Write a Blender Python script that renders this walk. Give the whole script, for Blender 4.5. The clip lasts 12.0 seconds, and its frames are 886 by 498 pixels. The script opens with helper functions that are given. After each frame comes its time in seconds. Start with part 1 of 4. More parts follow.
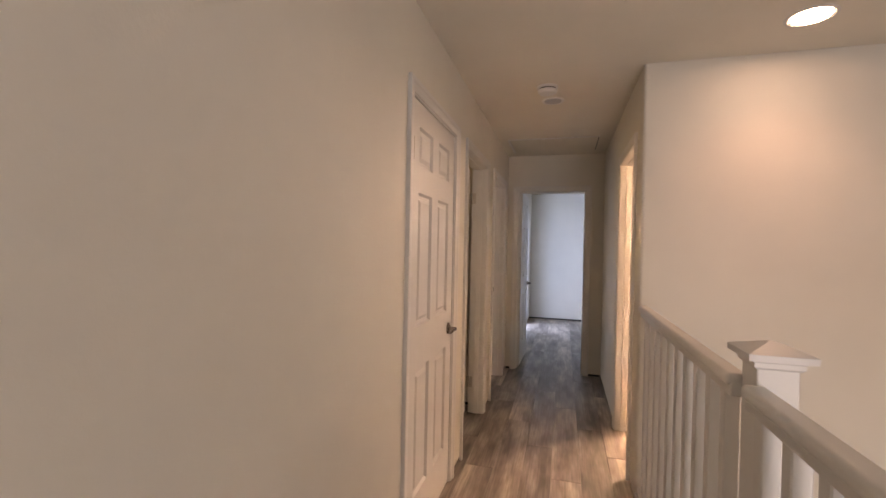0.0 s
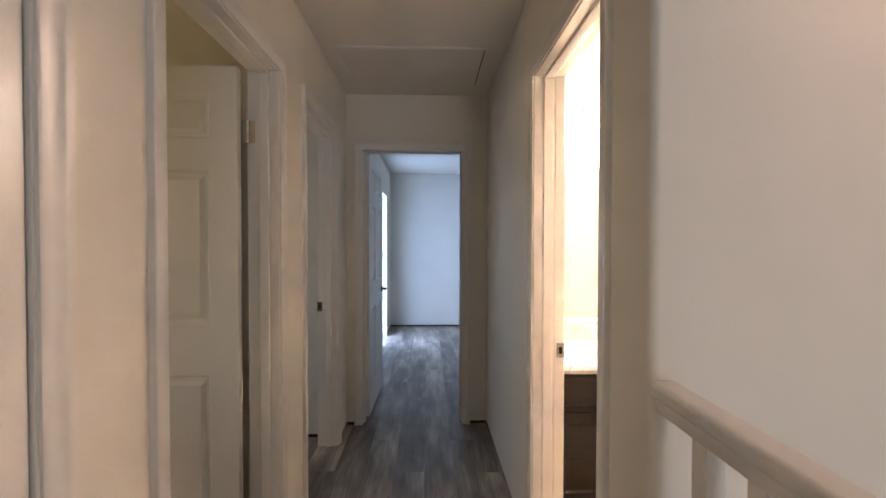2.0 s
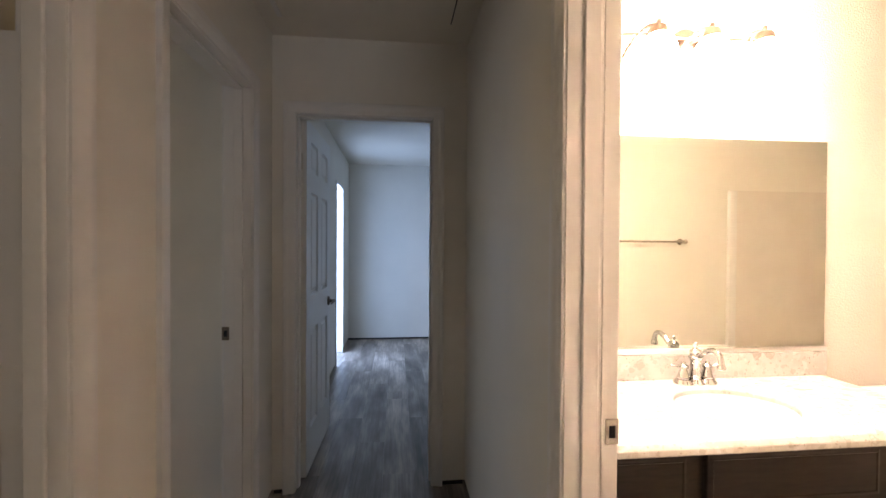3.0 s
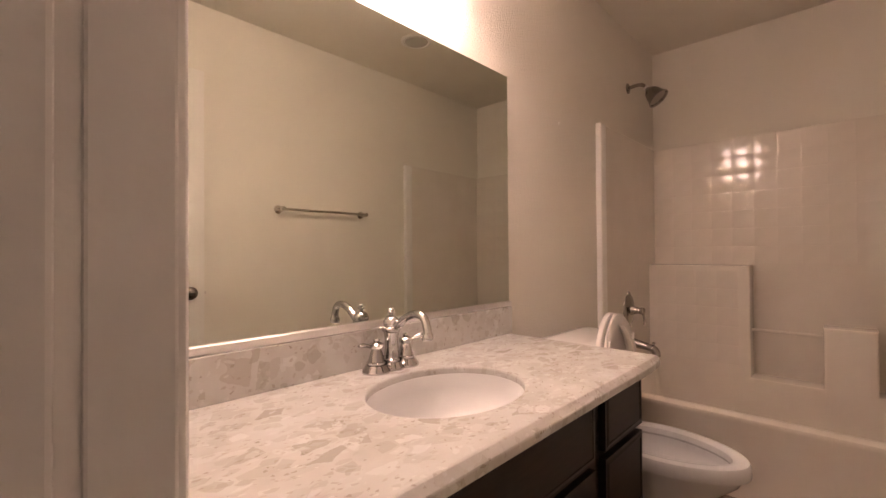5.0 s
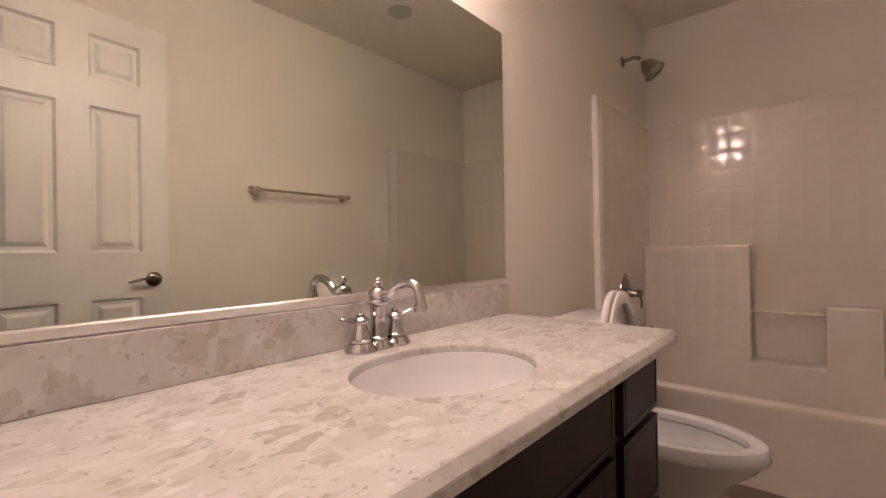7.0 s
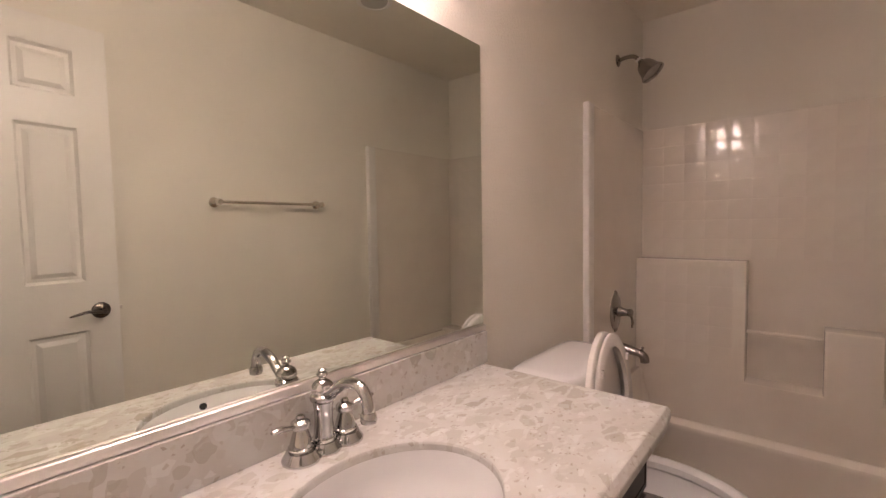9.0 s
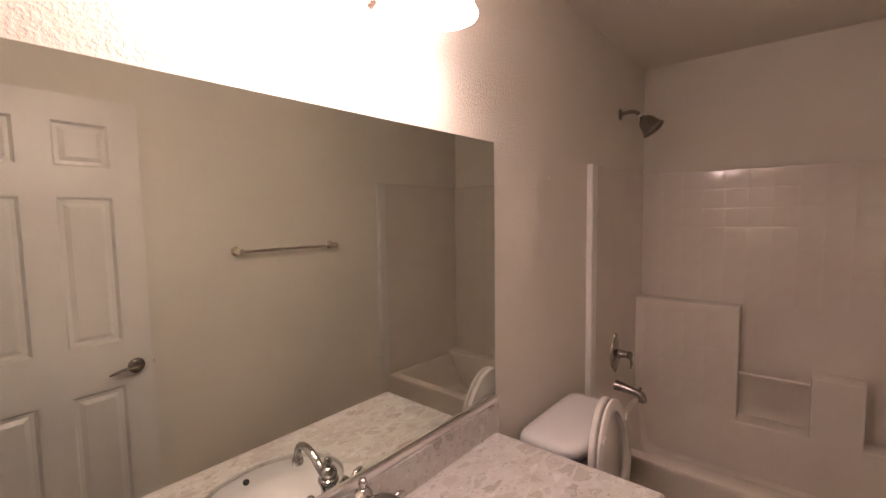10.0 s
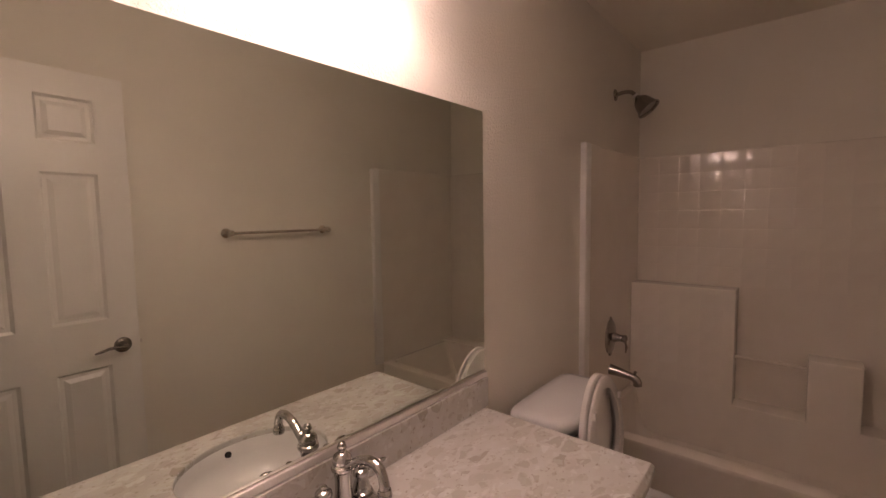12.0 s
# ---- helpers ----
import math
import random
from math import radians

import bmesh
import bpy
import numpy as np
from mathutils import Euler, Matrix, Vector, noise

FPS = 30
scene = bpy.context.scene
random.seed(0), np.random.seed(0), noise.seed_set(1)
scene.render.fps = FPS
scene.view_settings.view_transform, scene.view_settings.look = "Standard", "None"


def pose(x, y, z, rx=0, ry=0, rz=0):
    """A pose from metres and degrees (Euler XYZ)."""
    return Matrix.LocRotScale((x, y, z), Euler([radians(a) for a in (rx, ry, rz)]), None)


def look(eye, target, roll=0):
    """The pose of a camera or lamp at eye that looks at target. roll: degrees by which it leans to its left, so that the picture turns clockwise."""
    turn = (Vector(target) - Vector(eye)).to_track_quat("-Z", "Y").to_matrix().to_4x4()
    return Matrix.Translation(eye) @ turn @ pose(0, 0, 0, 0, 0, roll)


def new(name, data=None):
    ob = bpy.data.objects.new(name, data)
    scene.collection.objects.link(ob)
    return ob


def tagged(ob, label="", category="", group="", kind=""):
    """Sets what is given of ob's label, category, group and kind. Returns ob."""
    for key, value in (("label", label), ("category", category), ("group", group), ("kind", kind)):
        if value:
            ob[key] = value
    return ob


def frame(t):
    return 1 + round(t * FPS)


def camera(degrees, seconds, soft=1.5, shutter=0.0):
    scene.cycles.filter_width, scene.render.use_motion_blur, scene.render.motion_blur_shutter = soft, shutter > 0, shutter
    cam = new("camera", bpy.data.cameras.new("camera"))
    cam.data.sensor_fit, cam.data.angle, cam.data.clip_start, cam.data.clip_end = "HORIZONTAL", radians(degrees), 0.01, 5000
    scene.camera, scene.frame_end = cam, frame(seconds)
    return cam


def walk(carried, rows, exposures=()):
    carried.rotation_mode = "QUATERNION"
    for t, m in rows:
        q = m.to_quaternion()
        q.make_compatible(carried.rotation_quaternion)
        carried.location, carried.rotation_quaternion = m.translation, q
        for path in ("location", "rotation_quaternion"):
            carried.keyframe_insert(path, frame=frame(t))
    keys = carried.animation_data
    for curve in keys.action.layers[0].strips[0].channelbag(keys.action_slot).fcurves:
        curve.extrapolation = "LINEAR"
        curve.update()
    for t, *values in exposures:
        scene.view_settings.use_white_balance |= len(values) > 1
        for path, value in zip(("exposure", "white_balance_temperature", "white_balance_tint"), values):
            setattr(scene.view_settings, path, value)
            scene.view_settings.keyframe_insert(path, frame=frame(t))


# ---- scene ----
cam = camera(91.6, 12.0)
PATH = [
    (0, (-0.11, 0.075, 1.403), (-0.649, 2.002, 1.386), 1.2),
    (0.5, (-0.177, 0.437, 1.411), (-0.405, 2.423, 1.359), 1.0),
    (1, (-0.163, 0.888, 1.398), (-0.216, 2.887, 1.351), 0.7),
    (1.5, (-0.178, 1.378, 1.382), (-0.143, 3.377, 1.339), 0.3),
    (2, (-0.134, 1.868, 1.362), (-0.065, 3.867, 1.327), 0.1),
    (2.5, (-0.137, 2.299, 1.343), (-0.056, 4.297, 1.316), 0.1),
    (2.7, (-0.127, 2.468, 1.35), (-0.018, 4.464, 1.323), 0.2),
    (4.3, (0.274, 3.275, 1.198), (1.423, 4.911, 1.213), -0.1),
    (4.5, (0.317, 3.319, 1.169), (1.597, 4.855, 1.188), -0.3),
    (5, (0.363, 3.389, 1.099), (1.813, 4.766, 1.119), -0.4),
    (5.5, (0.392, 3.403, 1.027), (1.876, 4.743, 1.05), -0.7),
    (6, (0.415, 3.436, 1.004), (1.903, 4.771, 1.035), -0.9),
    (6.5, (0.426, 3.472, 1.009), (1.926, 4.794, 1.039), -1.0),
    (8.3, (0.617, 3.587, 1.048), (2.127, 4.895, 0.961), -0.8),
    (8.5, (0.637, 3.587, 1.087), (2.156, 4.884, 0.99), -0.9),
    (9, (0.632, 3.567, 1.229), (2.152, 4.862, 1.122), -1.0),
    (9.5, (0.579, 3.549, 1.407), (2.099, 4.843, 1.277), -1.0),
    (10, (0.521, 3.542, 1.546), (2.041, 4.834, 1.391), -0.9),
    (10.5, (0.485, 3.539, 1.613), (2.006, 4.826, 1.436), -0.9),
    (11, (0.471, 3.519, 1.637), (1.992, 4.807, 1.473), -0.9),
    (11.5, (0.492, 3.518, 1.584), (2.011, 4.809, 1.433), -0.9),
    (12, (0.563, 3.524, 1.45), (2.081, 4.817, 1.292), -0.9),
]
walk(cam, [(t, look(eye, target, roll)) for t, eye, target, roll in PATH],
     [(0, 2.52, 9500, 36), (0.5, 2.5, 8350, 31), (1.2, 2.45, 7500, 29), (2.0, 2.5, 7450, 25), (2.7, 2.36, 7350, 23), (4.3, 0.44, 8150, 37), (5.0, 0.24, 7450, 36), (6.5, 0.16, 6800, 32),
      (8.5, 0.18, 6700, 30), (9.5, 0.2, 6550, 31), (10.0, -0.2, 6900, 36), (10.5, -0.92, 7350, 41), (11.1, -0.92, 7350, 41), (12.0, -0.74, 7300, 39)])

# ---- world, lamps ----
world = bpy.data.worlds.new("world")
scene.world = world
world.use_nodes = True
_nt = world.node_tree
_sky = _nt.nodes.new("ShaderNodeTexSky")
_sky.sky_type = "NISHITA"
_sky.sun_disc = False
_sky.sun_elevation, _sky.sun_rotation = radians(40), radians(200)
_nt.links.new(_sky.outputs[0], _nt.nodes["Background"].inputs[0])
_nt.nodes["Background"].inputs[1].default_value = 0.1

WARM, BULB, COOL, DAY = (1.0, 0.64, 0.47), (1.0, 0.845, 0.745), (0.31, 0.56, 1.0), (0.56, 0.76, 1.0)


def lamp(name, kind, energy, colour, m, **more):
    data = bpy.data.lights.new(name, kind)
    data.energy, data.color = energy, colour
    for k, v in more.items():
        if k == "size":
            data.size = v
        elif k == "size_y":
            data.shape, data.size_y = "RECTANGLE", v
        elif k == "radius":
            data.shadow_soft_size = v
        elif k == "spot":
            data.spot_size, data.spot_blend = radians(v), 1.0
    ob = new(name, data)
    ob.matrix_basis = m
    return ob


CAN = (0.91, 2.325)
VAN_X, VAN_Y, VAN_Z = (0.885, 1.10, 1.317), 4.21, 1.995
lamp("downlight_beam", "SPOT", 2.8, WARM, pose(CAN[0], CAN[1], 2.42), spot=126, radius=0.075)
for _x in VAN_X:
    lamp("vanity_bulb", "POINT", 1.0, BULB, pose(_x, VAN_Y, VAN_Z + 0.05), radius=0.03)
# daylight standing in the window openings
lamp("bedroom_daylight", "AREA", 9.5, COOL, pose(-0.84, 7.78, 1.02, 0, -90, 0), size=1.95, size_y=0.62)
lamp("side_room_daylight", "AREA", 0.9, (0.6, 0.79, 1.0), pose(-3.55, 4.25, 1.4, 0, -90, 0), size=1.1, size_y=0.9)

lamp("stairwell_daylight", "AREA", 6.3, DAY, pose(0.95, -1.64, 0.75, 90, 0, 0), size=1.0, size_y=1.4)
# added fill, no such window known: brightens the open leaf of door_2
lamp("small_room_fill", "AREA", 0.6, (1.0, 0.88, 0.5), pose(-2.64, 2.93, 1.4, 0, -90, 0), size=1.0, size_y=0.5)

# ---- materials ----


def material(name, base, rough=0.5, metal=0.0, coat=0.0):
    m = bpy.data.materials.new(name)
    m.use_nodes = True
    b = m.node_tree.nodes["Principled BSDF"]
    b.inputs["Base Color"].default_value = (*base, 1)
    b.inputs["Roughness"].default_value = rough
    b.inputs["Metallic"].default_value = metal
    b.inputs["Coat Weight"].default_value = coat
    return m


def node(m, kind, **settings):
    n = m.node_tree.nodes.new(kind)
    for k, v in settings.items():
        n.inputs[k].default_value = v
    return n


def join(m, a, b):
    m.node_tree.links.new(a, b)


def bsdf(m):
    return m.node_tree.nodes["Principled BSDF"]


def coords(m, scale=(1, 1, 1)):
    tc = m.node_tree.nodes.new("ShaderNodeTexCoord")
    mp = m.node_tree.nodes.new("ShaderNodeMapping")
    mp.inputs["Scale"].default_value = scale
    join(m, tc.outputs["Object"], mp.inputs["Vector"])
    return mp.outputs["Vector"]


def ramp(m, fac, stops):
    r = m.node_tree.nodes.new("ShaderNodeValToRGB")
    els = r.color_ramp.elements
    while len(els) < len(stops):
        els.new(0.5)
    for e, (p, c) in zip(els, stops):
        e.position, e.color = p, (*c, 1)
    join(m, fac, r.inputs["Fac"])
    return r.outputs["Color"]


def bump(m, height, strength, distance):
    b = node(m, "ShaderNodeBump", Strength=strength, Distance=distance)
    join(m, height, b.inputs["Height"])
    join(m, b.outputs["Normal"], bsdf(m).inputs["Normal"])
    return b


def mixc(m, fac, a, b):
    n = m.node_tree.nodes.new("ShaderNodeMix")
    n.data_type = "RGBA"
    for s, v in ((0, fac), (6, a), (7, b)):
        if isinstance(v, (int, float)):
            n.inputs[s].default_value = v
        elif isinstance(v, tuple):
            n.inputs[s].default_value = (*v, 1)
        else:
            join(m, v, n.inputs[s])
    return n.outputs[2]


def math_n(m, op, a, b=0.0):
    n = m.node_tree.nodes.new("ShaderNodeMath")
    n.operation = op
    for s, v in ((0, a), (1, b)):
        if isinstance(v, (int, float)):
            n.inputs[s].default_value = v
        else:
            join(m, v, n.inputs[s])
    return n.outputs[0]


def paint(name, base, rough, peel_scale, peel, dirt=0.04):
    """Rolled paint: faint large blotches in the colour, orange-peel relief."""
    m = material(name, base, rough)
    big = node(m, "ShaderNodeTexNoise", Scale=1.7, Detail=4.0)
    join(m, coords(m), big.inputs["Vector"])
    dark = tuple(c * (1 - 2 * dirt) for c in base)
    join(m, ramp(m, big.outputs["Fac"], [(0.3, dark), (0.7, base)]), bsdf(m).inputs["Base Color"])
    fine = node(m, "ShaderNodeTexNoise", Scale=peel_scale, Detail=2.5, Roughness=0.5)
    join(m, coords(m), fine.inputs["Vector"])
    shaped = ramp(m, fine.outputs["Fac"], [(0.42, (0, 0, 0)), (0.62, (1, 1, 1))])
    bump(m, shaped, peel, 0.0022)
    return m


M_WALL = paint("wall_paint", (0.80, 0.757, 0.67), 0.62, 105, 0.05)
M_ROUGHWALL = paint("rough_wall_paint", (0.80, 0.757, 0.67), 0.6, 125, 0.45)
M_CEIL = paint("ceiling_paint", (0.80, 0.75, 0.65), 0.75, 105, 0.12)
M_TRIM = paint("trim_enamel", (0.77, 0.745, 0.70), 0.36, 60, 0.05, 0.02)
M_DOOR = paint("door_enamel", (0.75, 0.725, 0.68), 0.34, 45, 0.05, 0.02)
# near-black puts the shade of wall-foot gaps and vent slots into the colour
M_GAP = material("gap_shadow", (0.035, 0.028, 0.022), 0.9)
M_CHROME = material("chrome", (0.56, 0.55, 0.54), 0.04, 1.0)
M_CHANNEL = material("channel_metal", (0.78, 0.76, 0.74), 0.34, 1.0)
M_NICKEL = material("brushed_nickel", (0.27, 0.24, 0.21), 0.25, 1.0)
M_SATIN = material("satin_nickel", (0.84, 0.79, 0.73), 0.22, 1.0)
M_BRONZE = material("brown_bronze", (0.20, 0.15, 0.115), 0.34, 1.0)
M_DULL = material("dull_chrome", (0.36, 0.335, 0.31), 0.2, 1.0)
M_DARKHOLE = material("black_hole", (0.012, 0.011, 0.01), 0.7)
M_STEEL = material("hinge_steel", (0.62, 0.58, 0.52), 0.33, 1.0)
M_MIRROR = material("mirror_silver", (0.76, 0.80, 0.73), 0.006, 1.0)
M_PORC = material("porcelain", (0.71, 0.705, 0.70), 0.055, 0.0, 0.0)
M_PORC.node_tree.nodes["Principled BSDF"].inputs["Specular IOR Level"].default_value = 0.24
M_SEAT = material("seat_plastic", (0.80, 0.775, 0.74), 0.22)
M_PLASTIC = material("white_plastic", (0.74, 0.72, 0.68), 0.4)
M_WATER = material("water", (0.20, 0.185, 0.165), 0.02, 0.0, 1.0)
# grey of the unlit lens stands in for shade up a recess
M_DIM = material("recess_shadow", (0.46, 0.44, 0.40), 0.35)
M_LENS = material("lamp_lens", (0.9, 0.85, 0.78), 0.5)


def glow(m, colour, strength):
    bsdf(m).inputs["Emission Color"].default_value = (*colour, 1)
    bsdf(m).inputs["Emission Strength"].default_value = strength


glow(M_LENS, (1.0, 0.84, 0.72), 7)
M_SHADE = material("frosted_glass", (0.92, 0.90, 0.86), 0.35)
glow(M_SHADE, (1.0, 0.865, 0.765), 23)


def fibreglass():
    m = material("fibreglass", (0.77, 0.735, 0.69), 0.13, 0.0, 0.3)
    n = node(m, "ShaderNodeTexNoise", Scale=5.0, Detail=3.0)
    join(m, coords(m), n.inputs["Vector"])
    join(m, ramp(m, n.outputs["Fac"], [(0.3, (0.745, 0.685, 0.605)), (0.7, (0.79, 0.73, 0.65))]), bsdf(m).inputs["Base Color"])
    bump(m, n.outputs["Fac"], 0.16, 0.006)
    return m


M_FIBRE = fibreglass()


def planks_mat():
    """Grey-brown vinyl plank: long grain, cloudy streaks, each plank a shade of its own."""
    m = material("vinyl_plank", (0.2, 0.17, 0.15), 0.42)
    info = m.node_tree.nodes.new("ShaderNodeObjectInfo")
    tc = m.node_tree.nodes.new("ShaderNodeTexCoord")
    shift = node(m, "ShaderNodeVectorMath")
    shift.operation = "ADD"
    off = node(m, "ShaderNodeCombineXYZ")
    join(m, math_n(m, "MULTIPLY", info.outputs["Random"], 37.0), off.inputs["X"])
    join(m, math_n(m, "MULTIPLY", info.outputs["Random"], 91.0), off.inputs["Y"])
    join(m, tc.outputs["Object"], shift.inputs[0])
    join(m, off.outputs[0], shift.inputs[1])

    def stretched(sx, sy, scale, detail):
        mp = m.node_tree.nodes.new("ShaderNodeMapping")
        mp.inputs["Scale"].default_value = (sx, sy, 1)
        join(m, shift.outputs[0], mp.inputs["Vector"])
        n = node(m, "ShaderNodeTexNoise", Scale=scale, Detail=detail, Roughness=0.6)
        join(m, mp.outputs[0], n.inputs["Vector"])
        return n.outputs["Fac"]

    cloud = stretched(5.0, 1.0, 1.5, 3.0)
    grain = stretched(26.0, 1.0, 3.0, 5.0)
    base = ramp(m, cloud, [(0.32, (0.15, 0.122, 0.103)), (0.5, (0.32, 0.268, 0.226)), (0.68, (0.56, 0.485, 0.42))])
    fine = ramp(m, grain, [(0.35, (0.55, 0.53, 0.5)), (0.65, (1.1, 1.1, 1.1))])
    mul = m.node_tree.nodes.new("ShaderNodeMix")
    mul.data_type, mul.blend_type = "RGBA", "MULTIPLY"
    mul.inputs[0].default_value = 0.75
    join(m, base, mul.inputs[6])
    join(m, fine, mul.inputs[7])
    tone = node(m, "ShaderNodeHueSaturation")
    join(m, math_n(m, "ADD", math_n(m, "MULTIPLY", info.outputs["Random"], 0.55), 0.74), tone.inputs["Value"])
    join(m, mul.outputs[2], tone.inputs["Color"])
    join(m, tone.outputs[0], bsdf(m).inputs["Base Color"])
    join(m, ramp(m, grain, [(0.3, (0.34, 0.34, 0.34)), (0.7, (0.5, 0.5, 0.5))]), bsdf(m).inputs["Roughness"])
    bump(m, grain, 0.25, 0.001)
    return m


M_PLANK = planks_mat()


def quartz():
    """Cream engineered stone with flat grey-brown chips of several sizes."""
    m = material("quartz", (0.62, 0.58, 0.53), 0.27)
    wob = node(m, "ShaderNodeTexNoise", Scale=22.0, Detail=2.0)
    base_v = coords(m)
    join(m, base_v, wob.inputs["Vector"])
    add = node(m, "ShaderNodeVectorMath")
    add.operation = "MULTIPLY_ADD"
    add.inputs[1].default_value = (0.022, 0.022, 0.022)
    join(m, wob.outputs["Color"], add.inputs[0])
    join(m, base_v, add.inputs[2])
    cloud = node(m, "ShaderNodeTexNoise", Scale=9.0, Detail=5.0)
    join(m, base_v, cloud.inputs["Vector"])
    col = ramp(m, cloud.outputs["Fac"], [(0.3, (0.502, 0.479, 0.446)), (0.5, (0.561, 0.546, 0.518)), (0.7, (0.601, 0.602, 0.586))])
    for scale, keep, edge, blend, shades in (
        (14.0, 0.72, 0.10, 0.8, [(0.0, (0.375, 0.342, 0.293)), (0.5, (0.522, 0.505, 0.472)), (1.0, (0.473, 0.439, 0.396))]),
        (26.0, 0.68, 0.09, 0.62, [(0.0, (0.394, 0.357, 0.308)), (0.5, (0.541, 0.53, 0.503)), (1.0, (0.689, 0.694, 0.678))]),
        (47.0, 0.66, 0.11, 0.48, [(0.0, (0.375, 0.332, 0.277)), (0.5, (0.551, 0.541, 0.514)), (1.0, (0.699, 0.704, 0.688))]),
        (105.0, 0.84, 0.15, 0.6, [(0.0, (0.266, 0.219, 0.17)), (0.6, (0.492, 0.449, 0.391)), (1.0, (0.689, 0.694, 0.678))]),
    ):
        v = node(m, "ShaderNodeTexVoronoi", Scale=scale)
        e = node(m, "ShaderNodeTexVoronoi", Scale=scale)
        e.feature = "DISTANCE_TO_EDGE"
        for n in (v, e):
            mp = m.node_tree.nodes.new("ShaderNodeMapping")
            mp.inputs["Scale"].default_value = (1.0, 1.55, 1.0)
            mp.inputs["Rotation"].default_value = (0.3, 0.2, scale)
            join(m, add.outputs[0], mp.inputs["Vector"])
            join(m, mp.outputs[0], n.inputs["Vector"])
        sep = m.node_tree.nodes.new("ShaderNodeSeparateColor")
        join(m, v.outputs["Color"], sep.inputs[0])
        chip = math_n(m, "MULTIPLY", math_n(m, "GREATER_THAN", sep.outputs[0], keep), math_n(m, "GREATER_THAN", e.outputs["Distance"], edge))
        col = mixc(m, math_n(m, "MULTIPLY", chip, blend), col, ramp(m, sep.outputs[1], shades))
    join(m, col, bsdf(m).inputs["Base Color"])
    return m


M_QUARTZ = quartz()


def espresso():
    m = material("espresso_wood", (0.011, 0.0075, 0.006), 0.4)
    bsdf(m).inputs["Specular IOR Level"].default_value = 0.3
    n = node(m, "ShaderNodeTexNoise", Scale=6.0, Detail=5.0)
    join(m, coords(m, (2, 2, 14)), n.inputs["Vector"])
    join(m, ramp(m, n.outputs["Fac"], [(0.3, (0.007, 0.0048, 0.0038)), (0.7, (0.017, 0.0115, 0.009))]), bsdf(m).inputs["Base Color"])
    bump(m, n.outputs["Fac"], 0.12, 0.001)
    return m


M_ESPRESSO = espresso()


def bath_floor_mat():
    m = material("tan_tile", (0.36, 0.25, 0.16), 0.4)
    n = node(m, "ShaderNodeTexNoise", Scale=7.0, Detail=6.0)
    join(m, coords(m), n.inputs["Vector"])
    join(m, ramp(m, n.outputs["Fac"], [(0.3, (0.30, 0.205, 0.13)), (0.7, (0.43, 0.31, 0.205))]), bsdf(m).inputs["Base Color"])
    return m


M_TAN = bath_floor_mat()
M_GROUT = material("grout", (0.25, 0.19, 0.14), 0.9)

# ---- mesh helpers ----


def world_of(ob):
    if ob.parent is None:
        return ob.matrix_basis.copy()
    return world_of(ob.parent) @ ob.matrix_parent_inverse @ ob.matrix_basis


def part(name, bm, mat, parent=None, label="", smooth=0.0):
    """One mesh object out of a bmesh given in world coordinates; smooth: shade smooth below that many degrees."""
    bmesh.ops.recalc_face_normals(bm, faces=bm.faces)
    me = bpy.data.meshes.new(name)
    bm.to_mesh(me)
    bm.free()
    for m in mat if isinstance(mat, (list, tuple)) else (mat,):
        me.materials.append(m)
    if smooth:
        me.shade_smooth()
        me.set_sharp_from_angle(angle=radians(smooth))
    ob = new(name, me)
    if parent is not None:
        ob.parent = parent
        ob.matrix_parent_inverse = world_of(parent).inverted()
    if label:
        tagged(ob, label)
    return ob


def thing(name, base, label, category="", group="", kind=""):
    ob = new(name)
    ob.empty_display_size = 0.1
    ob.matrix_basis = Matrix.Translation(base)
    return tagged(ob, label, category, group, kind)


def bx(bm, x0, x1, y0, y1, z0, z1, bevel=0.0, seg=2):
    r = bmesh.ops.create_cube(bm, size=1.0)
    for v in r["verts"]:
        v.co = ((x0 + x1) / 2 + v.co.x * (x1 - x0), (y0 + y1) / 2 + v.co.y * (y1 - y0), (z0 + z1) / 2 + v.co.z * (z1 - z0))
    if bevel:
        es = list({e for v in r["verts"] for e in v.link_edges})
        bmesh.ops.bevel(bm, geom=es, offset=bevel, segments=seg, affect="EDGES", profile=0.5)
    return bm


def box(*a, **k):
    return bx(bmesh.new(), *a, **k)


def loft(bm, rings, cap0=True, cap1=True, closed=True):
    """Skin over rings of points of equal count."""
    rows = [[bm.verts.new(p) for p in ring] for ring in rings]
    n = len(rows[0])
    for a, b in zip(rows, rows[1:]):
        for i in range(n if closed else n - 1):
            j = (i + 1) % n
            bm.faces.new((a[i], a[j], b[j], b[i]))
    if cap0:
        bm.faces.new(rows[0])
    if cap1:
        bm.faces.new(rows[-1][::-1])
    return bm


def ring(c, ax, ay, n=24, z=None):
    return [(c[0] + ax * math.cos(2 * math.pi * i / n), c[1] + ay * math.sin(2 * math.pi * i / n), c[2] if z is None else z) for i in range(n)]


def lathe(bm, origin, axis, profile, n=24, cap0=True, cap1=True):
    """Turn a profile of (distance along the axis, radius)."""
    axis = Vector(axis).normalized()
    u = axis.orthogonal().normalized()
    v = axis.cross(u)
    o = Vector(origin)
    rings = [[o + axis * d + (u * math.cos(2 * math.pi * i / n) + v * math.sin(2 * math.pi * i / n)) * max(r, 1e-4) for i in range(n)] for d, r in profile]
    return loft(bm, rings, cap0, cap1)


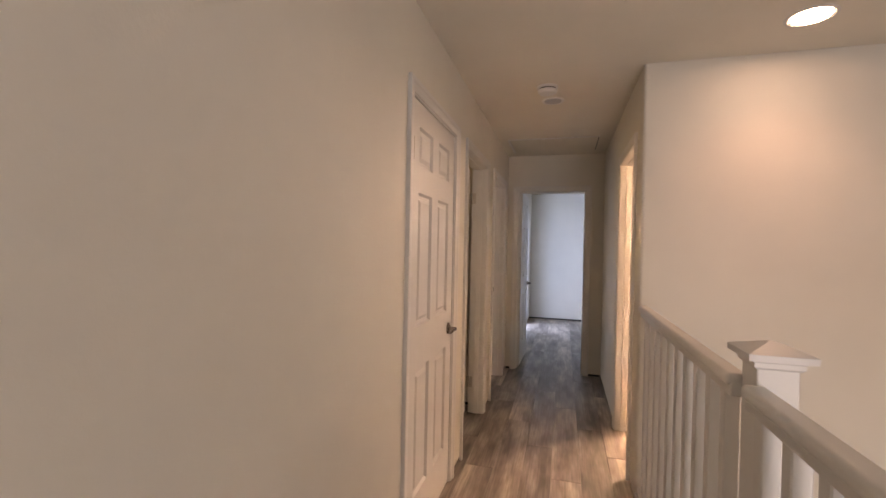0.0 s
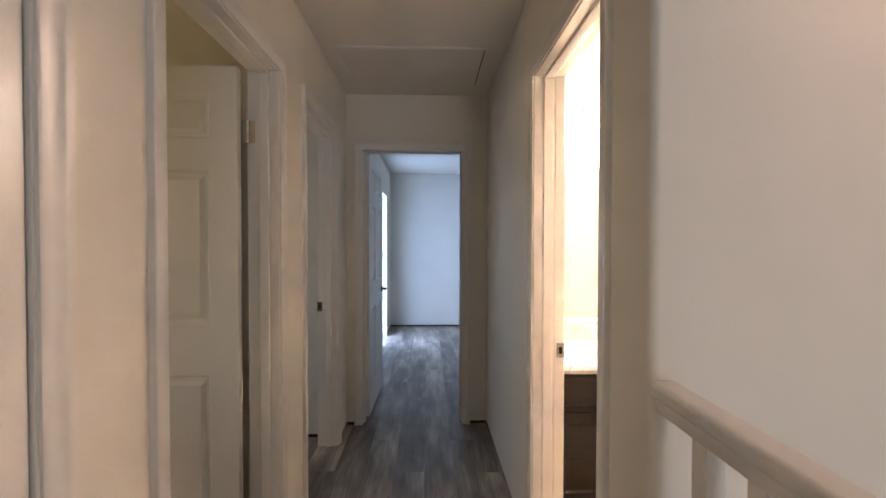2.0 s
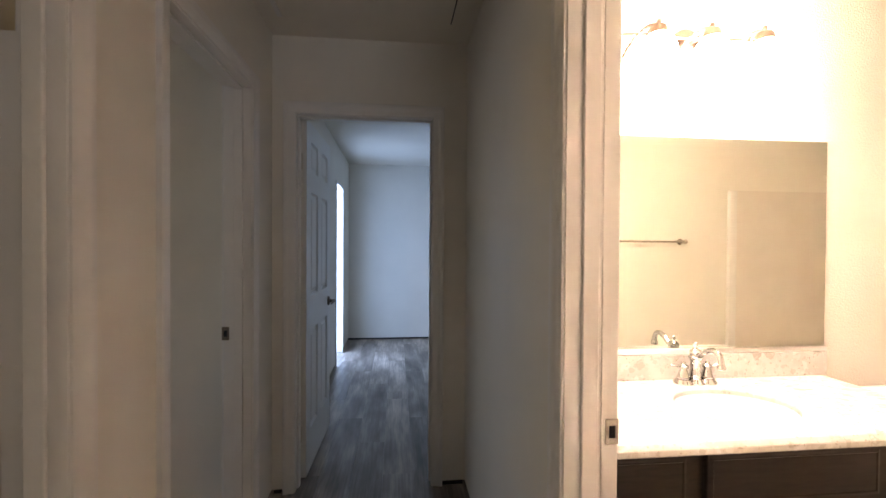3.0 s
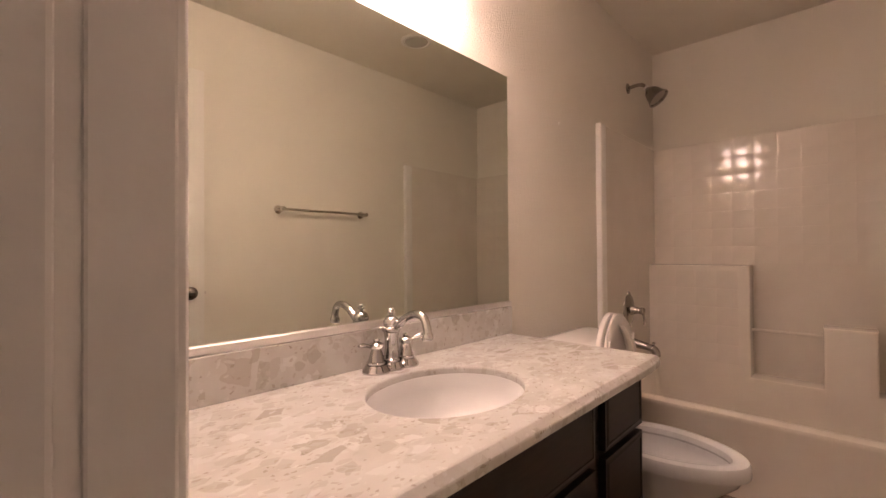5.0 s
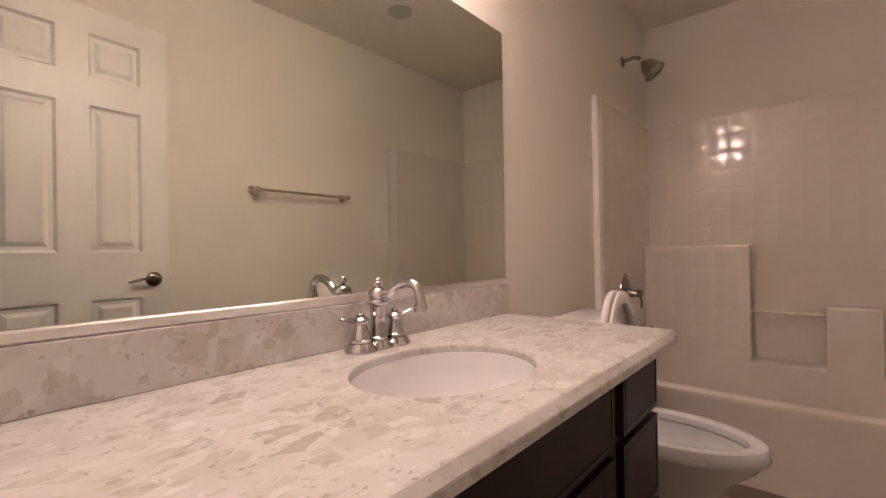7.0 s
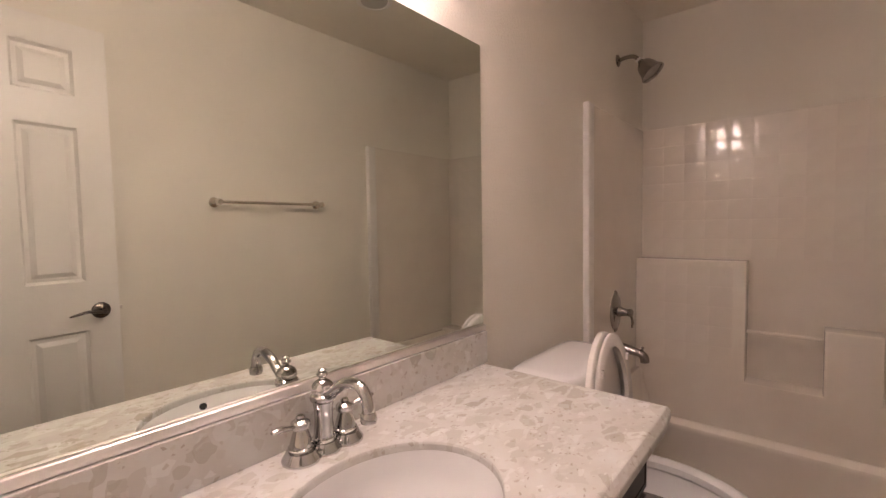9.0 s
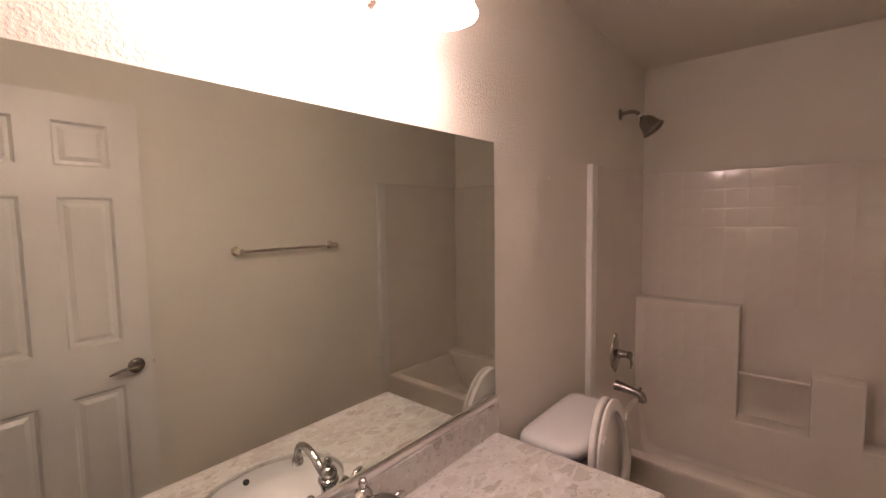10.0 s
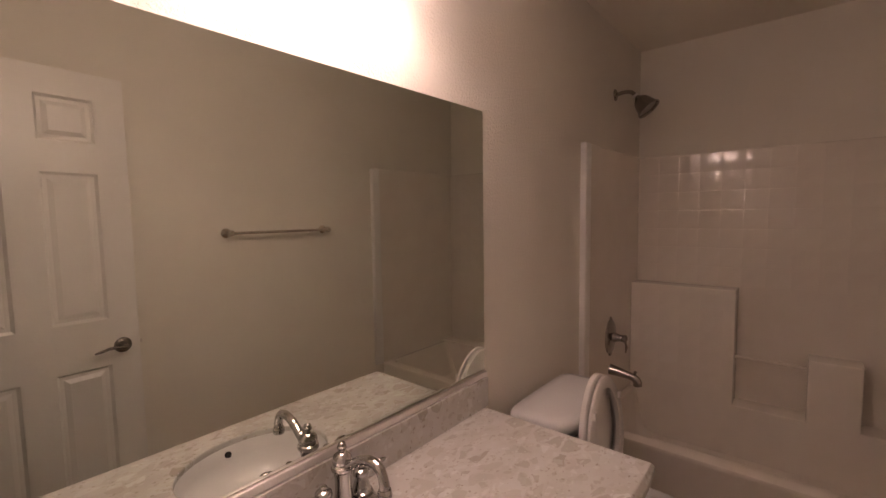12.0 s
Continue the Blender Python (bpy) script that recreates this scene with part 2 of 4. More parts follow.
def smooth_path(pts, steps=6):
    pts = [Vector(p) for p in pts]
    out = []
    for i in range(len(pts) - 1):
        p0, p1, p2, p3 = pts[max(i - 1, 0)], pts[i], pts[i + 1], pts[min(i + 2, len(pts) - 1)]
        for s in range(steps):
            t = s / steps
            out.append(0.5 * (2 * p1 + (p2 - p0) * t + (2 * p0 - 5 * p1 + 4 * p2 - p3) * t * t + (3 * p1 - p0 - 3 * p2 + p3) * t ** 3))
    return out + [pts[-1]]


def tube(bm, pts, radius, n=12, flat=1.0, up=(0, 0, 1)):
    """A tube along points; radius: one number or one for each end and between; flat squeezes it along up."""
    pts = [Vector(p) for p in pts]
    rs = radius if isinstance(radius, (list, tuple)) else [radius, radius]
    rings = []
    for i, p in enumerate(pts):
        t = (pts[min(i + 1, len(pts) - 1)] - pts[max(i - 1, 0)]).normalized()
        side = t.cross(Vector(up))
        side = side.normalized() if side.length > 0.02 else t.orthogonal().normalized()
        top = side.cross(t).normalized()
        f = i / max(len(pts) - 1, 1) * (len(rs) - 1)
        k = min(int(f), len(rs) - 2)
        r = rs[k] + (rs[k + 1] - rs[k]) * (f - k)
        rings.append([p + side * r * math.cos(2 * math.pi * j / n) + top * r * flat * math.sin(2 * math.pi * j / n) for j in range(n)])
    return loft(bm, rings)


def strands(pts, radius, offset, turns, count=2):
    """Round strands wound about one another along a path."""
    bm = bmesh.new()
    for k in range(count):
        line = []
        for i, p in enumerate(pts):
            t = (pts[min(i + 1, len(pts) - 1)] - pts[max(i - 1, 0)]).normalized()
            u = t.cross(Vector((1, 0, 0))).normalized()
            a = 2 * math.pi * (turns * i / (len(pts) - 1) + k / count)
            line.append(p + (u * math.cos(a) + t.cross(u) * math.sin(a)) * offset)
        tube(bm, line, radius, 8)
    return bm


def turned(bm, m):
    bmesh.ops.transform(bm, matrix=m, verts=bm.verts)
    return bm


def panel_face(bm, us, zs, panels, n0, sign, depth=0.013, ease=0.010, flatw=0.013, rise=0.017):
    """A face at n = n0 in local (u, n, z), cut by us and zs, with the cells in panels moulded as raised panels. sign: outward side."""
    def quad(a, b, c, d):
        bm.faces.new([bm.verts.new(p) for p in (a, b, c, d)])

    for i in range(len(us) - 1):
        for k in range(len(zs) - 1):
            u0, u1, z0, z1 = us[i], us[i + 1], zs[k], zs[k + 1]
            if (i, k) not in panels:
                quad((u0, n0, z0), (u1, n0, z0), (u1, n0, z1), (u0, n0, z1))
                continue
            rings = []
            for inset, deep in ((0, 0), (ease * 0.3, 0.35), (ease, 1), (ease + flatw, 1), (ease + flatw + rise, 0.25)):
                y = n0 - sign * depth * deep
                rings.append([(u0 + inset, y, z0 + inset), (u1 - inset, y, z0 + inset), (u1 - inset, y, z1 - inset), (u0 + inset, y, z1 - inset)])
            for a, b in zip(rings, rings[1:]):
                for j in range(4):
                    quad(a[j], a[(j + 1) % 4], b[(j + 1) % 4], b[j])
            quad(*rings[-1])


def panel_leaf(w, h, t, us, zs, panels, both=True, **k):
    """A moulded leaf from u 0 to w, n 0 to t, z 0 to h."""
    bm = bmesh.new()
    panel_face(bm, us, zs, panels, t, 1, **k)
    panel_face(bm, us, zs, panels if both else (), 0, -1, **k)
    bmesh.ops.remove_doubles(bm, verts=bm.verts, dist=1e-5)
    edges = [e for e in bm.edges if len(e.link_faces) == 1]
    front = [e for e in edges if e.verts[0].co.y > t / 2]
    back = [e for e in edges if e.verts[0].co.y <= t / 2]
    bmesh.ops.bridge_loops(bm, edges=front + back)
    return bm


def six_panel(w):
    s, m_ = 0.108, 0.105
    p = (w - 2 * s - m_) / 2
    us = [0, s, s + p, s + p + m_, w - s, w]
    zs = [0, 0.235, 0.82, 1.02, 1.628, 1.75, 1.925, 2.03]
    return panel_leaf(w, 2.03, 0.035, us, zs, {(i, k) for i in (1, 3) for k in (1, 3, 5)})


def lever_set(door, place, out, along, mat=M_NICKEL, label="brushed nickel lever handle"):
    """Rose, neck and lever. out: away from the leaf; along: the way the lever points."""
    o, n, a = Vector(place), Vector(out), Vector(along)
    rose = part("door_handle", lathe(bmesh.new(), o, n, [(0, 0.033), (0.004, 0.033), (0.010, 0.028), (0.013, 0.013), (0.03, 0.011), (0.046, 0.012), (0.052, 0.006)], 28), mat, door, label, 40)
    pts = smooth_path([o + n * 0.042, o + n * 0.047 + a * 0.02, o + n * 0.047 + a * 0.055 + Vector((0, 0, 0.005)), o + n * 0.046 + a * 0.085 + Vector((0, 0, -0.001)), o + n * 0.043 + a * 0.112 + Vector((0, 0, -0.007))])
    part("lever", tube(bmesh.new(), pts, [0.011, 0.0105, 0.009, 0.008, 0.005], 12, 0.7), mat, rose, "", 60)


def hinge(door, p, along, out, mat=M_STEEL):
    o, a, n = Vector(p), Vector(along), Vector(out)
    bm = bmesh.new()
    for k in range(5):
        lathe(bm, o + Vector((0, 0, -0.045 + k * 0.018)), (0, 0, 1), [(0.0008, 0.0068), (0.0172, 0.0068)], 10)
    for s in (1, -1):
        c = o + a * s * 0.016 - n * 0.006
        e = (abs(a.x) * 0.015 + 0.0012, abs(a.y) * 0.015 + 0.0012)
        bx(bm, c.x - e[0], c.x + e[0], c.y - e[1], c.y + e[1], c.z - 0.045, c.z + 0.045)
    part("hinge", bm, mat, door, "steel butt hinge", 40)


def frame_of(name, along, face_a, face_b, a0, a1, h, label, cas_a=True, cas_b=True, stop=None):
    """Jambs, stop and mitred casing of an opening from a0 to a1 in a wall between face_a and face_b (face_a < face_b).
    along: 'y' when the wall runs along y."""
    base = ((face_a + face_b) / 2, (a0 + a1) / 2, 0) if along == "y" else ((a0 + a1) / 2, (face_a + face_b) / 2, 0)
    d = thing(name, base, label, "door", kind="structure")

    def place(bm):
        if along == "y":
            for v in bm.verts:
                v.co = (v.co.y, v.co.x, v.co.z)
        return bm

    lo, hi = face_a - 0.002, face_b + 0.002
    for u0, u1, z0, z1 in ((a0 - 0.02, a0, 0.0, h), (a1, a1 + 0.02, 0.0, h), (a0 - 0.02, a1 + 0.02, h, h + 0.02)):
        part("jamb", place(box(u0, u1, lo, hi, z0, z1, bevel=0.0015, seg=1)), M_TRIM, d)
    if stop is not None:
        bm = bmesh.new()
        for u0, u1, z0, z1 in ((a0, a0 + 0.011, 0.0, h - 0.011), (a1 - 0.011, a1, 0.0, h - 0.011), (a0, a1, h - 0.011, h)):
            bx(bm, u0, u1, stop - 0.020, stop + 0.020, z0, z1, bevel=0.003)
        part("door_stop", place(bm), M_TRIM, d)
    prof = ((0.005, 0.0), (0.005, 0.008), (0.009, 0.0105), (0.020, 0.0115), (0.034, 0.0125), (0.041, 0.0165), (0.046, 0.0185), (0.060, 0.0185), (0.063, 0.016), (0.063, 0.0))
    for on, face, out in ((cas_a, face_a, -1), (cas_b, face_b, 1)):
        if on:
            stations = [[(a0 - o, face + out * t, 0.0) for o, t in prof], [(a0 - o, face + out * t, h + o) for o, t in prof],
                        [(a1 + o, face + out * t, h + o) for o, t in prof], [(a1 + o, face + out * t, 0.0) for o, t in prof]]
            part("casing", place(loft(bmesh.new(), stations)), M_TRIM, d, "white painted door casing", 30)
    return d


def strike(door, x, y, z, out):
    s = part("strike_plate", box(x - 0.016, x + 0.016, y, y + out * 0.002, z - 0.03, z + 0.03, bevel=0.0008, seg=1) if out > 0 else box(x - 0.016, x + 0.016, y + out * 0.002, y, z - 0.03, z + 0.03, bevel=0.0008, seg=1), M_NICKEL, door, "nickel strike plate")
    part("latch_hole", box(x - 0.007, x + 0.007, min(y + out * 0.0018, y + out * 0.003), max(y + out * 0.0018, y + out * 0.003), z - 0.014, z + 0.014), M_DARKHOLE, s)
# ---- structure ----
XL, XR, XB = -0.737, 0.305, 0.428          # hall's west face, hall's east face, bathroom's west face
Y_STAIR, Y_BS, Y_VAN, Y_END = 2.70, 2.82, 4.366, 5.065
X_TUB = 3.485
HEAD = 2.045
CEIL = 2.44
D1, D2, D3, DB, DE = (1.80, 2.545), (2.88, 3.63), (4.015, 4.735), (2.95, 3.645), (-0.615, 0.115)


def wall(name, boxes, label, gap=True, mat=M_WALL):
    """Boxes of one wall; those that stand on the floor keep a gap over it, the set-back plate behind coloured
    near-black for its shade.
    """
    bm = bmesh.new()
    for x0, x1, y0, y1, z0, z1 in boxes:
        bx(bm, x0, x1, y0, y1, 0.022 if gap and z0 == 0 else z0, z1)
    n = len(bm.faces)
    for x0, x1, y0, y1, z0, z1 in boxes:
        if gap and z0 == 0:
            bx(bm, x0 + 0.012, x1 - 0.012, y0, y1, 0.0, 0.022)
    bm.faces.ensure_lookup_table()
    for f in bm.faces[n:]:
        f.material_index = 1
    return tagged(part(name, bm, (mat, M_GAP)), label, "wall", kind="structure")


def pierced(x0, x1, lo, hi, openings, along):
    """Boxes of a wall along x or y with door openings (a0, a1), the jambs' 2 cm left free."""
    out, at = [], lo
    for a0, a1 in openings:
        out += [(at, a0 - 0.02, 0, CEIL), (a0 - 0.02, a1 + 0.02, HEAD + 0.02, CEIL)]
        at = a1 + 0.02
    out.append((at, hi, 0, CEIL))
    return [(x0, x1, a, b, c, d) if along == "y" else (a, b, x0, x1, c, d) for a, b, c, d in out]


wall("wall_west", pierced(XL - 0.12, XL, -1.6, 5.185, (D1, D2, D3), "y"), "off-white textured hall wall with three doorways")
wall("wall_bedroom_west", [(XL - 0.12, XL, 5.185, 7.47, 0, CEIL), (XL - 0.12, XL, 7.47, 8.09, 2.03, CEIL), (XL - 0.12, XL, 8.09, 8.78, 0, CEIL)], "pale bedroom wall with a bright opening")
wall("wall_end", pierced(Y_END, Y_END + 0.12, XL, XR, (DE,), "x"), "off-white wall closing the hall round a doorway")
wall("wall_bedroom_south", [(XR, 2.8, Y_END, Y_END + 0.12, 0, CEIL)], "pale bedroom wall")
wall("wall_bedroom_north", [(XL - 0.12, 2.92, 8.78, 8.9, 0, CEIL)], "pale bluish bedroom wall in daylight")
wall("wall_bedroom_east", [(2.8, 2.92, Y_END, 8.78, 0, CEIL)], "pale bedroom wall")
wall("wall_east", pierced(XR, XB, Y_BS, Y_END, (DB,), "y"), "off-white hall wall with the bathroom doorway")


def corner_wall():
    bm = bx(bmesh.new(), XR, XB, Y_STAIR, Y_BS, -2.7, CEIL)
    es = [e for e in bm.edges if all(abs(v.co.x - XR) < 1e-4 and abs(v.co.y - Y_STAIR) < 1e-4 for v in e.verts)]
    bmesh.ops.bevel(bm, geom=es, offset=0.019, segments=6, affect="EDGES", profile=0.5)
    tagged(part("wall_corner", bm, M_WALL, smooth=40), "off-white wall end with a rounded corner bead", "wall", kind="structure")


corner_wall()
wall("wall_stair", [(XB, 3.6, Y_STAIR, Y_BS, -2.7, CEIL)], "off-white stairwell wall under a downlight")
wall("wall_stair_east", [(2.2, 2.32, -1.6, Y_STAIR, -2.7, CEIL)], "off-white stairwell wall")
wall("wall_south", [(XL - 0.12, 0.43, -1.72, -1.6, -2.7, CEIL), (1.47, 2.32, -1.72, -1.6, -2.7, CEIL), (0.43, 1.47, -1.72, -1.6, -2.7, 0.03), (0.43, 1.47, -1.72, -1.6, 1.47, CEIL)], "off-white landing wall with a window opening")
wall("wall_vanity", [(XB, 3.6, Y_VAN, Y_VAN + 0.12, 0, CEIL)], "off-white bathroom wall with rough orange-peel texture", mat=M_ROUGHWALL)
wall("wall_tub", [(X_TUB, 3.6, Y_BS, Y_VAN, 0, CEIL)], "off-white bathroom wall behind the tub")
wall("wall_closet_south", [(-2.72, XL - 0.12, 2.5, 2.62, 0, CEIL)], "plain side room wall")
wall("wall_closet_north", [(-3.6, XL - 0.12, 3.80, 3.86, 0, CEIL)], "plain side room wall")
# this opening is added only to hold the small room's fill lamp
wall("wall_closet_west", [(-2.72, -2.6, 2.62, 2.66, 0, CEIL), (-2.72, -2.6, 3.2, 3.80, 0, CEIL), (-2.72, -2.6, 2.66, 3.2, 0, 0.9), (-2.72, -2.6, 2.66, 3.2, 1.9, CEIL)], "side room wall with an unseen window opening")
wall("wall_side_north", [(-3.6, XL - 0.12, 4.87, 4.99, 0, CEIL)], "plain side room wall in dim daylight")
wall("wall_side_west", [(-3.72, -3.6, 3.72, 4.99, 0, 0.85), (-3.72, -3.6, 3.72, 4.99, 1.95, CEIL), (-3.72, -3.6, 3.72, 3.8, 0.85, 1.95), (-3.72, -3.6, 4.7, 4.99, 0.85, 1.95)], "side room wall with an unseen window opening")
tagged(part("ceiling", box(-3.72, 3.6, -1.72, 8.9, CEIL, CEIL + 0.14), M_CEIL), "off-white textured ceiling", "ceiling", kind="structure")

floor = tagged(part("floor", box(-0.86, 0.38, -1.72, 8.9, -0.25, -0.0085), M_PLANK), "grey-brown wood-look vinyl plank floor", "floor", kind="structure")
tagged(part("floor_side_rooms", box(-3.72, -0.8605, 2.5, 4.99, -0.25, -0.0085), M_PLANK), "grey-brown wood-look vinyl plank floor", "floor", kind="structure")
tagged(part("floor_bedroom", box(0.38, 2.92, Y_END, 8.9, -0.25, -0.001), M_PLANK), "grey-brown wood-look vinyl plank floor", "floor", kind="structure")
# out-of-view floor, its tan chosen to throw warm light up at the ceiling
tagged(part("floor_stairwell", box(-0.9, 2.32, -1.72, Y_STAIR, -2.8, -2.7), M_TAN), "unseen lower stairwell floor, tan to bounce warm light", "floor", kind="structure")
tagged(part("wall_under_hall", box(0.28, 0.379, -1.6, Y_STAIR, -2.7, -0.2505), M_WALL), "off-white stairwell side under the hall", "wall", kind="structure")
bath_floor = tagged(part("floor_bathroom", box(0.38, 3.6, Y_BS - 0.1, Y_VAN + 0.1, -0.25, -0.006), M_GROUT), "tan tiled bathroom floor", "floor", kind="structure")

# ---- doors ----
d1 = frame_of("door_1", "y", XL - 0.12, XL, *D1, HEAD, "closed white six-panel door with nickel lever", cas_a=False)
swap = Matrix(((0, 1, 0, 0), (1, 0, 0, 0), (0, 0, 1, 0), (0, 0, 0, 1)))
leaf1 = part("door_leaf", turned(six_panel(D1[1] - D1[0] - 0.008), Matrix.Translation((XL - 0.041, D1[0] + 0.004, 0.01)) @ swap), M_DOOR, d1, "", 25)
lever_set(leaf1, (XL - 0.006, D1[1] - 0.07, 0.925), (1, 0, 0), (0, -1, 0))
for z in (1.82, 0.26):
    hinge(leaf1, (XL + 0.004, D1[0] + 0.001, z), (0, 1, 0), (1, 0, 0))

d2 = frame_of("door_2", "y", XL - 0.12, XL, *D2, HEAD, "white six-panel door standing open into a dim room", cas_a=False, stop=XL - 0.055)
leaf2 = part("door_leaf", turned(six_panel(D2[1] - D2[0] - 0.01), Matrix.Translation((XL - 0.143, D2[1] - 0.012, 0.012)) @ Matrix(((-1, 0, 0, 0), (0, -1, 0, 0), (0, 0, 1, 0), (0, 0, 0, 1)))), M_DOOR, d2, "", 25)
for z in (1.80, 0.26):
    hinge(leaf2, (XL - 0.122, D2[1] - 0.006, z), (1, 0, 0), (0, -1, 0))
lever_set(leaf2, (XL - 0.13 - 0.67, D2[1] - 0.047, 0.93), (0, -1, 0), (1, 0, 0))

d3 = frame_of("door_3", "y", XL - 0.12, XL, *D3, HEAD, "white cased doorway to a daylit side room", stop=XL - 0.055)
strike(d3, XL - 0.112, D3[1], 0.93, -1)

de = frame_of("door_4", "x", Y_END, Y_END + 0.12, *DE, HEAD - 0.015, "white six-panel bedroom door standing open", stop=Y_END + 0.06)
_a = 0.03
leaf_e = part("door_leaf", turned(six_panel(DE[1] - DE[0] - 0.012), Matrix.Translation((DE[0] - 0.004, Y_END + 0.125, 0.012)) @ Matrix(((math.sin(_a), math.cos(_a), 0, 0), (math.cos(_a), -math.sin(_a), 0, 0), (0, 0, 1, 0), (0, 0, 0, 1)))), M_DOOR, de, "", 25)
_dir, _nor = Vector((math.sin(_a), math.cos(_a), 0)), Vector((math.cos(_a), -math.sin(_a), 0))
lever_set(leaf_e, Vector((DE[0] - 0.004, Y_END + 0.125, 0.93)) + _dir * 0.655 + _nor * 0.035, _nor, -_dir, M_BRONZE, "dark metal lever handle")
for z in (1.80, 0.26):
    hinge(leaf_e, (DE[0] + 0.004, Y_END + 0.122, z), (0, 1, 0), (1, 0, 0))

db = frame_of("door_5", "y", XR, XB, *DB, HEAD, "white six-panel bathroom door open against the wall", stop=XR + 0.057)
part("jamb_edge", box(0.392, XB + 0.003, DB[1] - 0.0025, DB[1] + 0.002, 0.0, HEAD - 0.002, bevel=0.002), M_TRIM, db)
_a = radians(-5)
_bm = turned(six_panel(DB[1] - DB[0] - 0.008), Matrix.Translation((XB + 0.006, DB[0] + 0.004, 0.012)) @ Matrix(((math.cos(_a), -math.sin(_a), 0, 0), (math.sin(_a), math.cos(_a), 0, 0), (0, 0, 1, 0), (0, 0, 0, 1))))
leaf_b = part("door_leaf", _bm, M_DOOR, db, "", 25)
_dir, _nor = Vector((math.cos(_a), math.sin(_a), 0)), Vector((-math.sin(_a), math.cos(_a), 0))
_o = Vector((XB + 0.006, DB[0] + 0.004, 0.907))
lever_set(leaf_b, _o + _dir * 0.622 + _nor * 0.035, _nor, -_dir)
_p = _o + _dir * 0.688 + _nor * 0.017
part("latch_bolt", box(_p.x - 0.002, _p.x + 0.012, _p.y - 0.006, _p.y + 0.006, _p.z - 0.008, _p.z + 0.008), M_STEEL, leaf_b)
for z in (1.80, 0.26):
    hinge(leaf_b, (XB + 0.004, DB[0] + 0.0, z), (1, 0, 0), (0, 1, 0))
strike(db, XB - 0.0095, DB[1] - 0.0025, 0.908, -1)

# bright opening in the bedroom's west wall: casing and a glazed door frame
gd = thing("window_1", (XL - 0.06, 7.78, 0), "tall bright glazed opening with white frame", "window", kind="structure")
for y0, y1, z0, z1 in ((7.47, 7.50, 0, 2.03), (8.06, 8.09, 0, 2.03), (7.50, 8.06, 2.0, 2.03)):
    part("window_frame", box(XL - 0.075, XL + 0.012, y0, y1, z0, z1, bevel=0.003), M_TRIM, gd)
sw = thing("window_2", (-3.66, 4.25, 0.85), "side room window opening with white frame", "window", kind="structure")
for y0, y1, z0, z1 in ((3.8, 3.83, 0.85, 1.95), (4.67, 4.70, 0.85, 1.95), (3.83, 4.67, 0.85, 0.88), (3.83, 4.67, 1.92, 1.95)):
    part("window_frame", box(-3.71, -3.61, y0, y1, z0, z1, bevel=0.003), M_TRIM, sw)

# ---- hall things ----


def hatch():
    h = thing("attic_hatch", (-0.22, 4.57, CEIL), "white attic access panel in the hall ceiling", "hatch")
    x0, x1, y0, y1 = -0.635, 0.188, 4.295, 4.86
    part("panel", box(x0 + 0.004, x1 - 0.007, y0 + 0.004, y1 - 0.004, CEIL - 0.006, CEIL + 0.01, bevel=0.002), M_CEIL, h)
    part("reveal", box(x1 - 0.006, x1 - 0.001, y0 + 0.01, y1 - 0.02, CEIL - 0.0035, CEIL + 0.01), M_DARKHOLE, h, "dark gap")
    part("trim_strip", box(x0 - 0.01, x1 + 0.01, y0 - 0.022, y0 + 0.002, CEIL - 0.0075, CEIL + 0.004, bevel=0.004), M_TRIM, h)
    part("trim_strip", box(x0 - 0.022, x0, y0 + 0.003, y1, CEIL - 0.009, CEIL + 0.004, bevel=0.003), M_TRIM, h)


hatch()


def smoke_alarm():
    a = thing("smoke_detector", (-0.233, 2.945, CEIL), "round white plastic smoke detector on the ceiling", "smoke detector")
    part("base", lathe(bmesh.new(), (-0.233, 2.945, CEIL + 0.001), (0, 0, -1), [(0, 0.068), (0.010, 0.068), (0.013, 0.062)], 36), M_PLASTIC, a, "", 30)
    # solid ring, coloured near-black like the shade inside slots
    part("slots", lathe(bmesh.new(), (-0.233, 2.945, CEIL - 0.012), (0, 0, -1), [(0, 0.054), (0.012, 0.054)], 36), M_GAP, a, "dark vent slots", 30)
    part("cover", lathe(bmesh.new(), (-0.233, 2.945, CEIL - 0.022), (0, 0, -1), [(0, 0.063), (0.010, 0.062), (0.020, 0.052), (0.024, 0.03), (0.025, 0.001)], 36), M_PLASTIC, a, "", 30)
    part("test_button", lathe(bmesh.new(), (-0.218, 2.925, CEIL - 0.044), (0, 0, -1), [(0, 0.011), (0.004, 0.010)], 16), M_PLASTIC, a, "", 30)


smoke_alarm()


def downlight(name, x, y, lit, k=1.0):
    d = thing(name, (x, y, CEIL), "glowing recessed ceiling downlight with white trim" if lit else "unlit recessed ceiling downlight with white trim", "downlight", "ceiling downlights")
    part("trim_ring", lathe(bmesh.new(), (x, y, CEIL + 0.002), (0, 0, -1), [(0, 0.098 * k), (0.005, 0.097 * k), (0.008, 0.085 * k), (0.004, 0.074 * k), (-0.02, 0.070 * k)], 40, False, False), M_PLASTIC, d, "", 30)
    part("lens", lathe(bmesh.new(), (x, y, CEIL - 0.002), (0, 0, -1), [(0, 0.073 * k), (0.004, 0.070 * k)], 32), M_LENS if lit else M_DIM, d, "bright lens" if lit else "", 30)


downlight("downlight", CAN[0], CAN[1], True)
downlight("downlight", 2.22, 3.35, False)
downlight("downlight", -0.205, 3.22, False, 0.8)


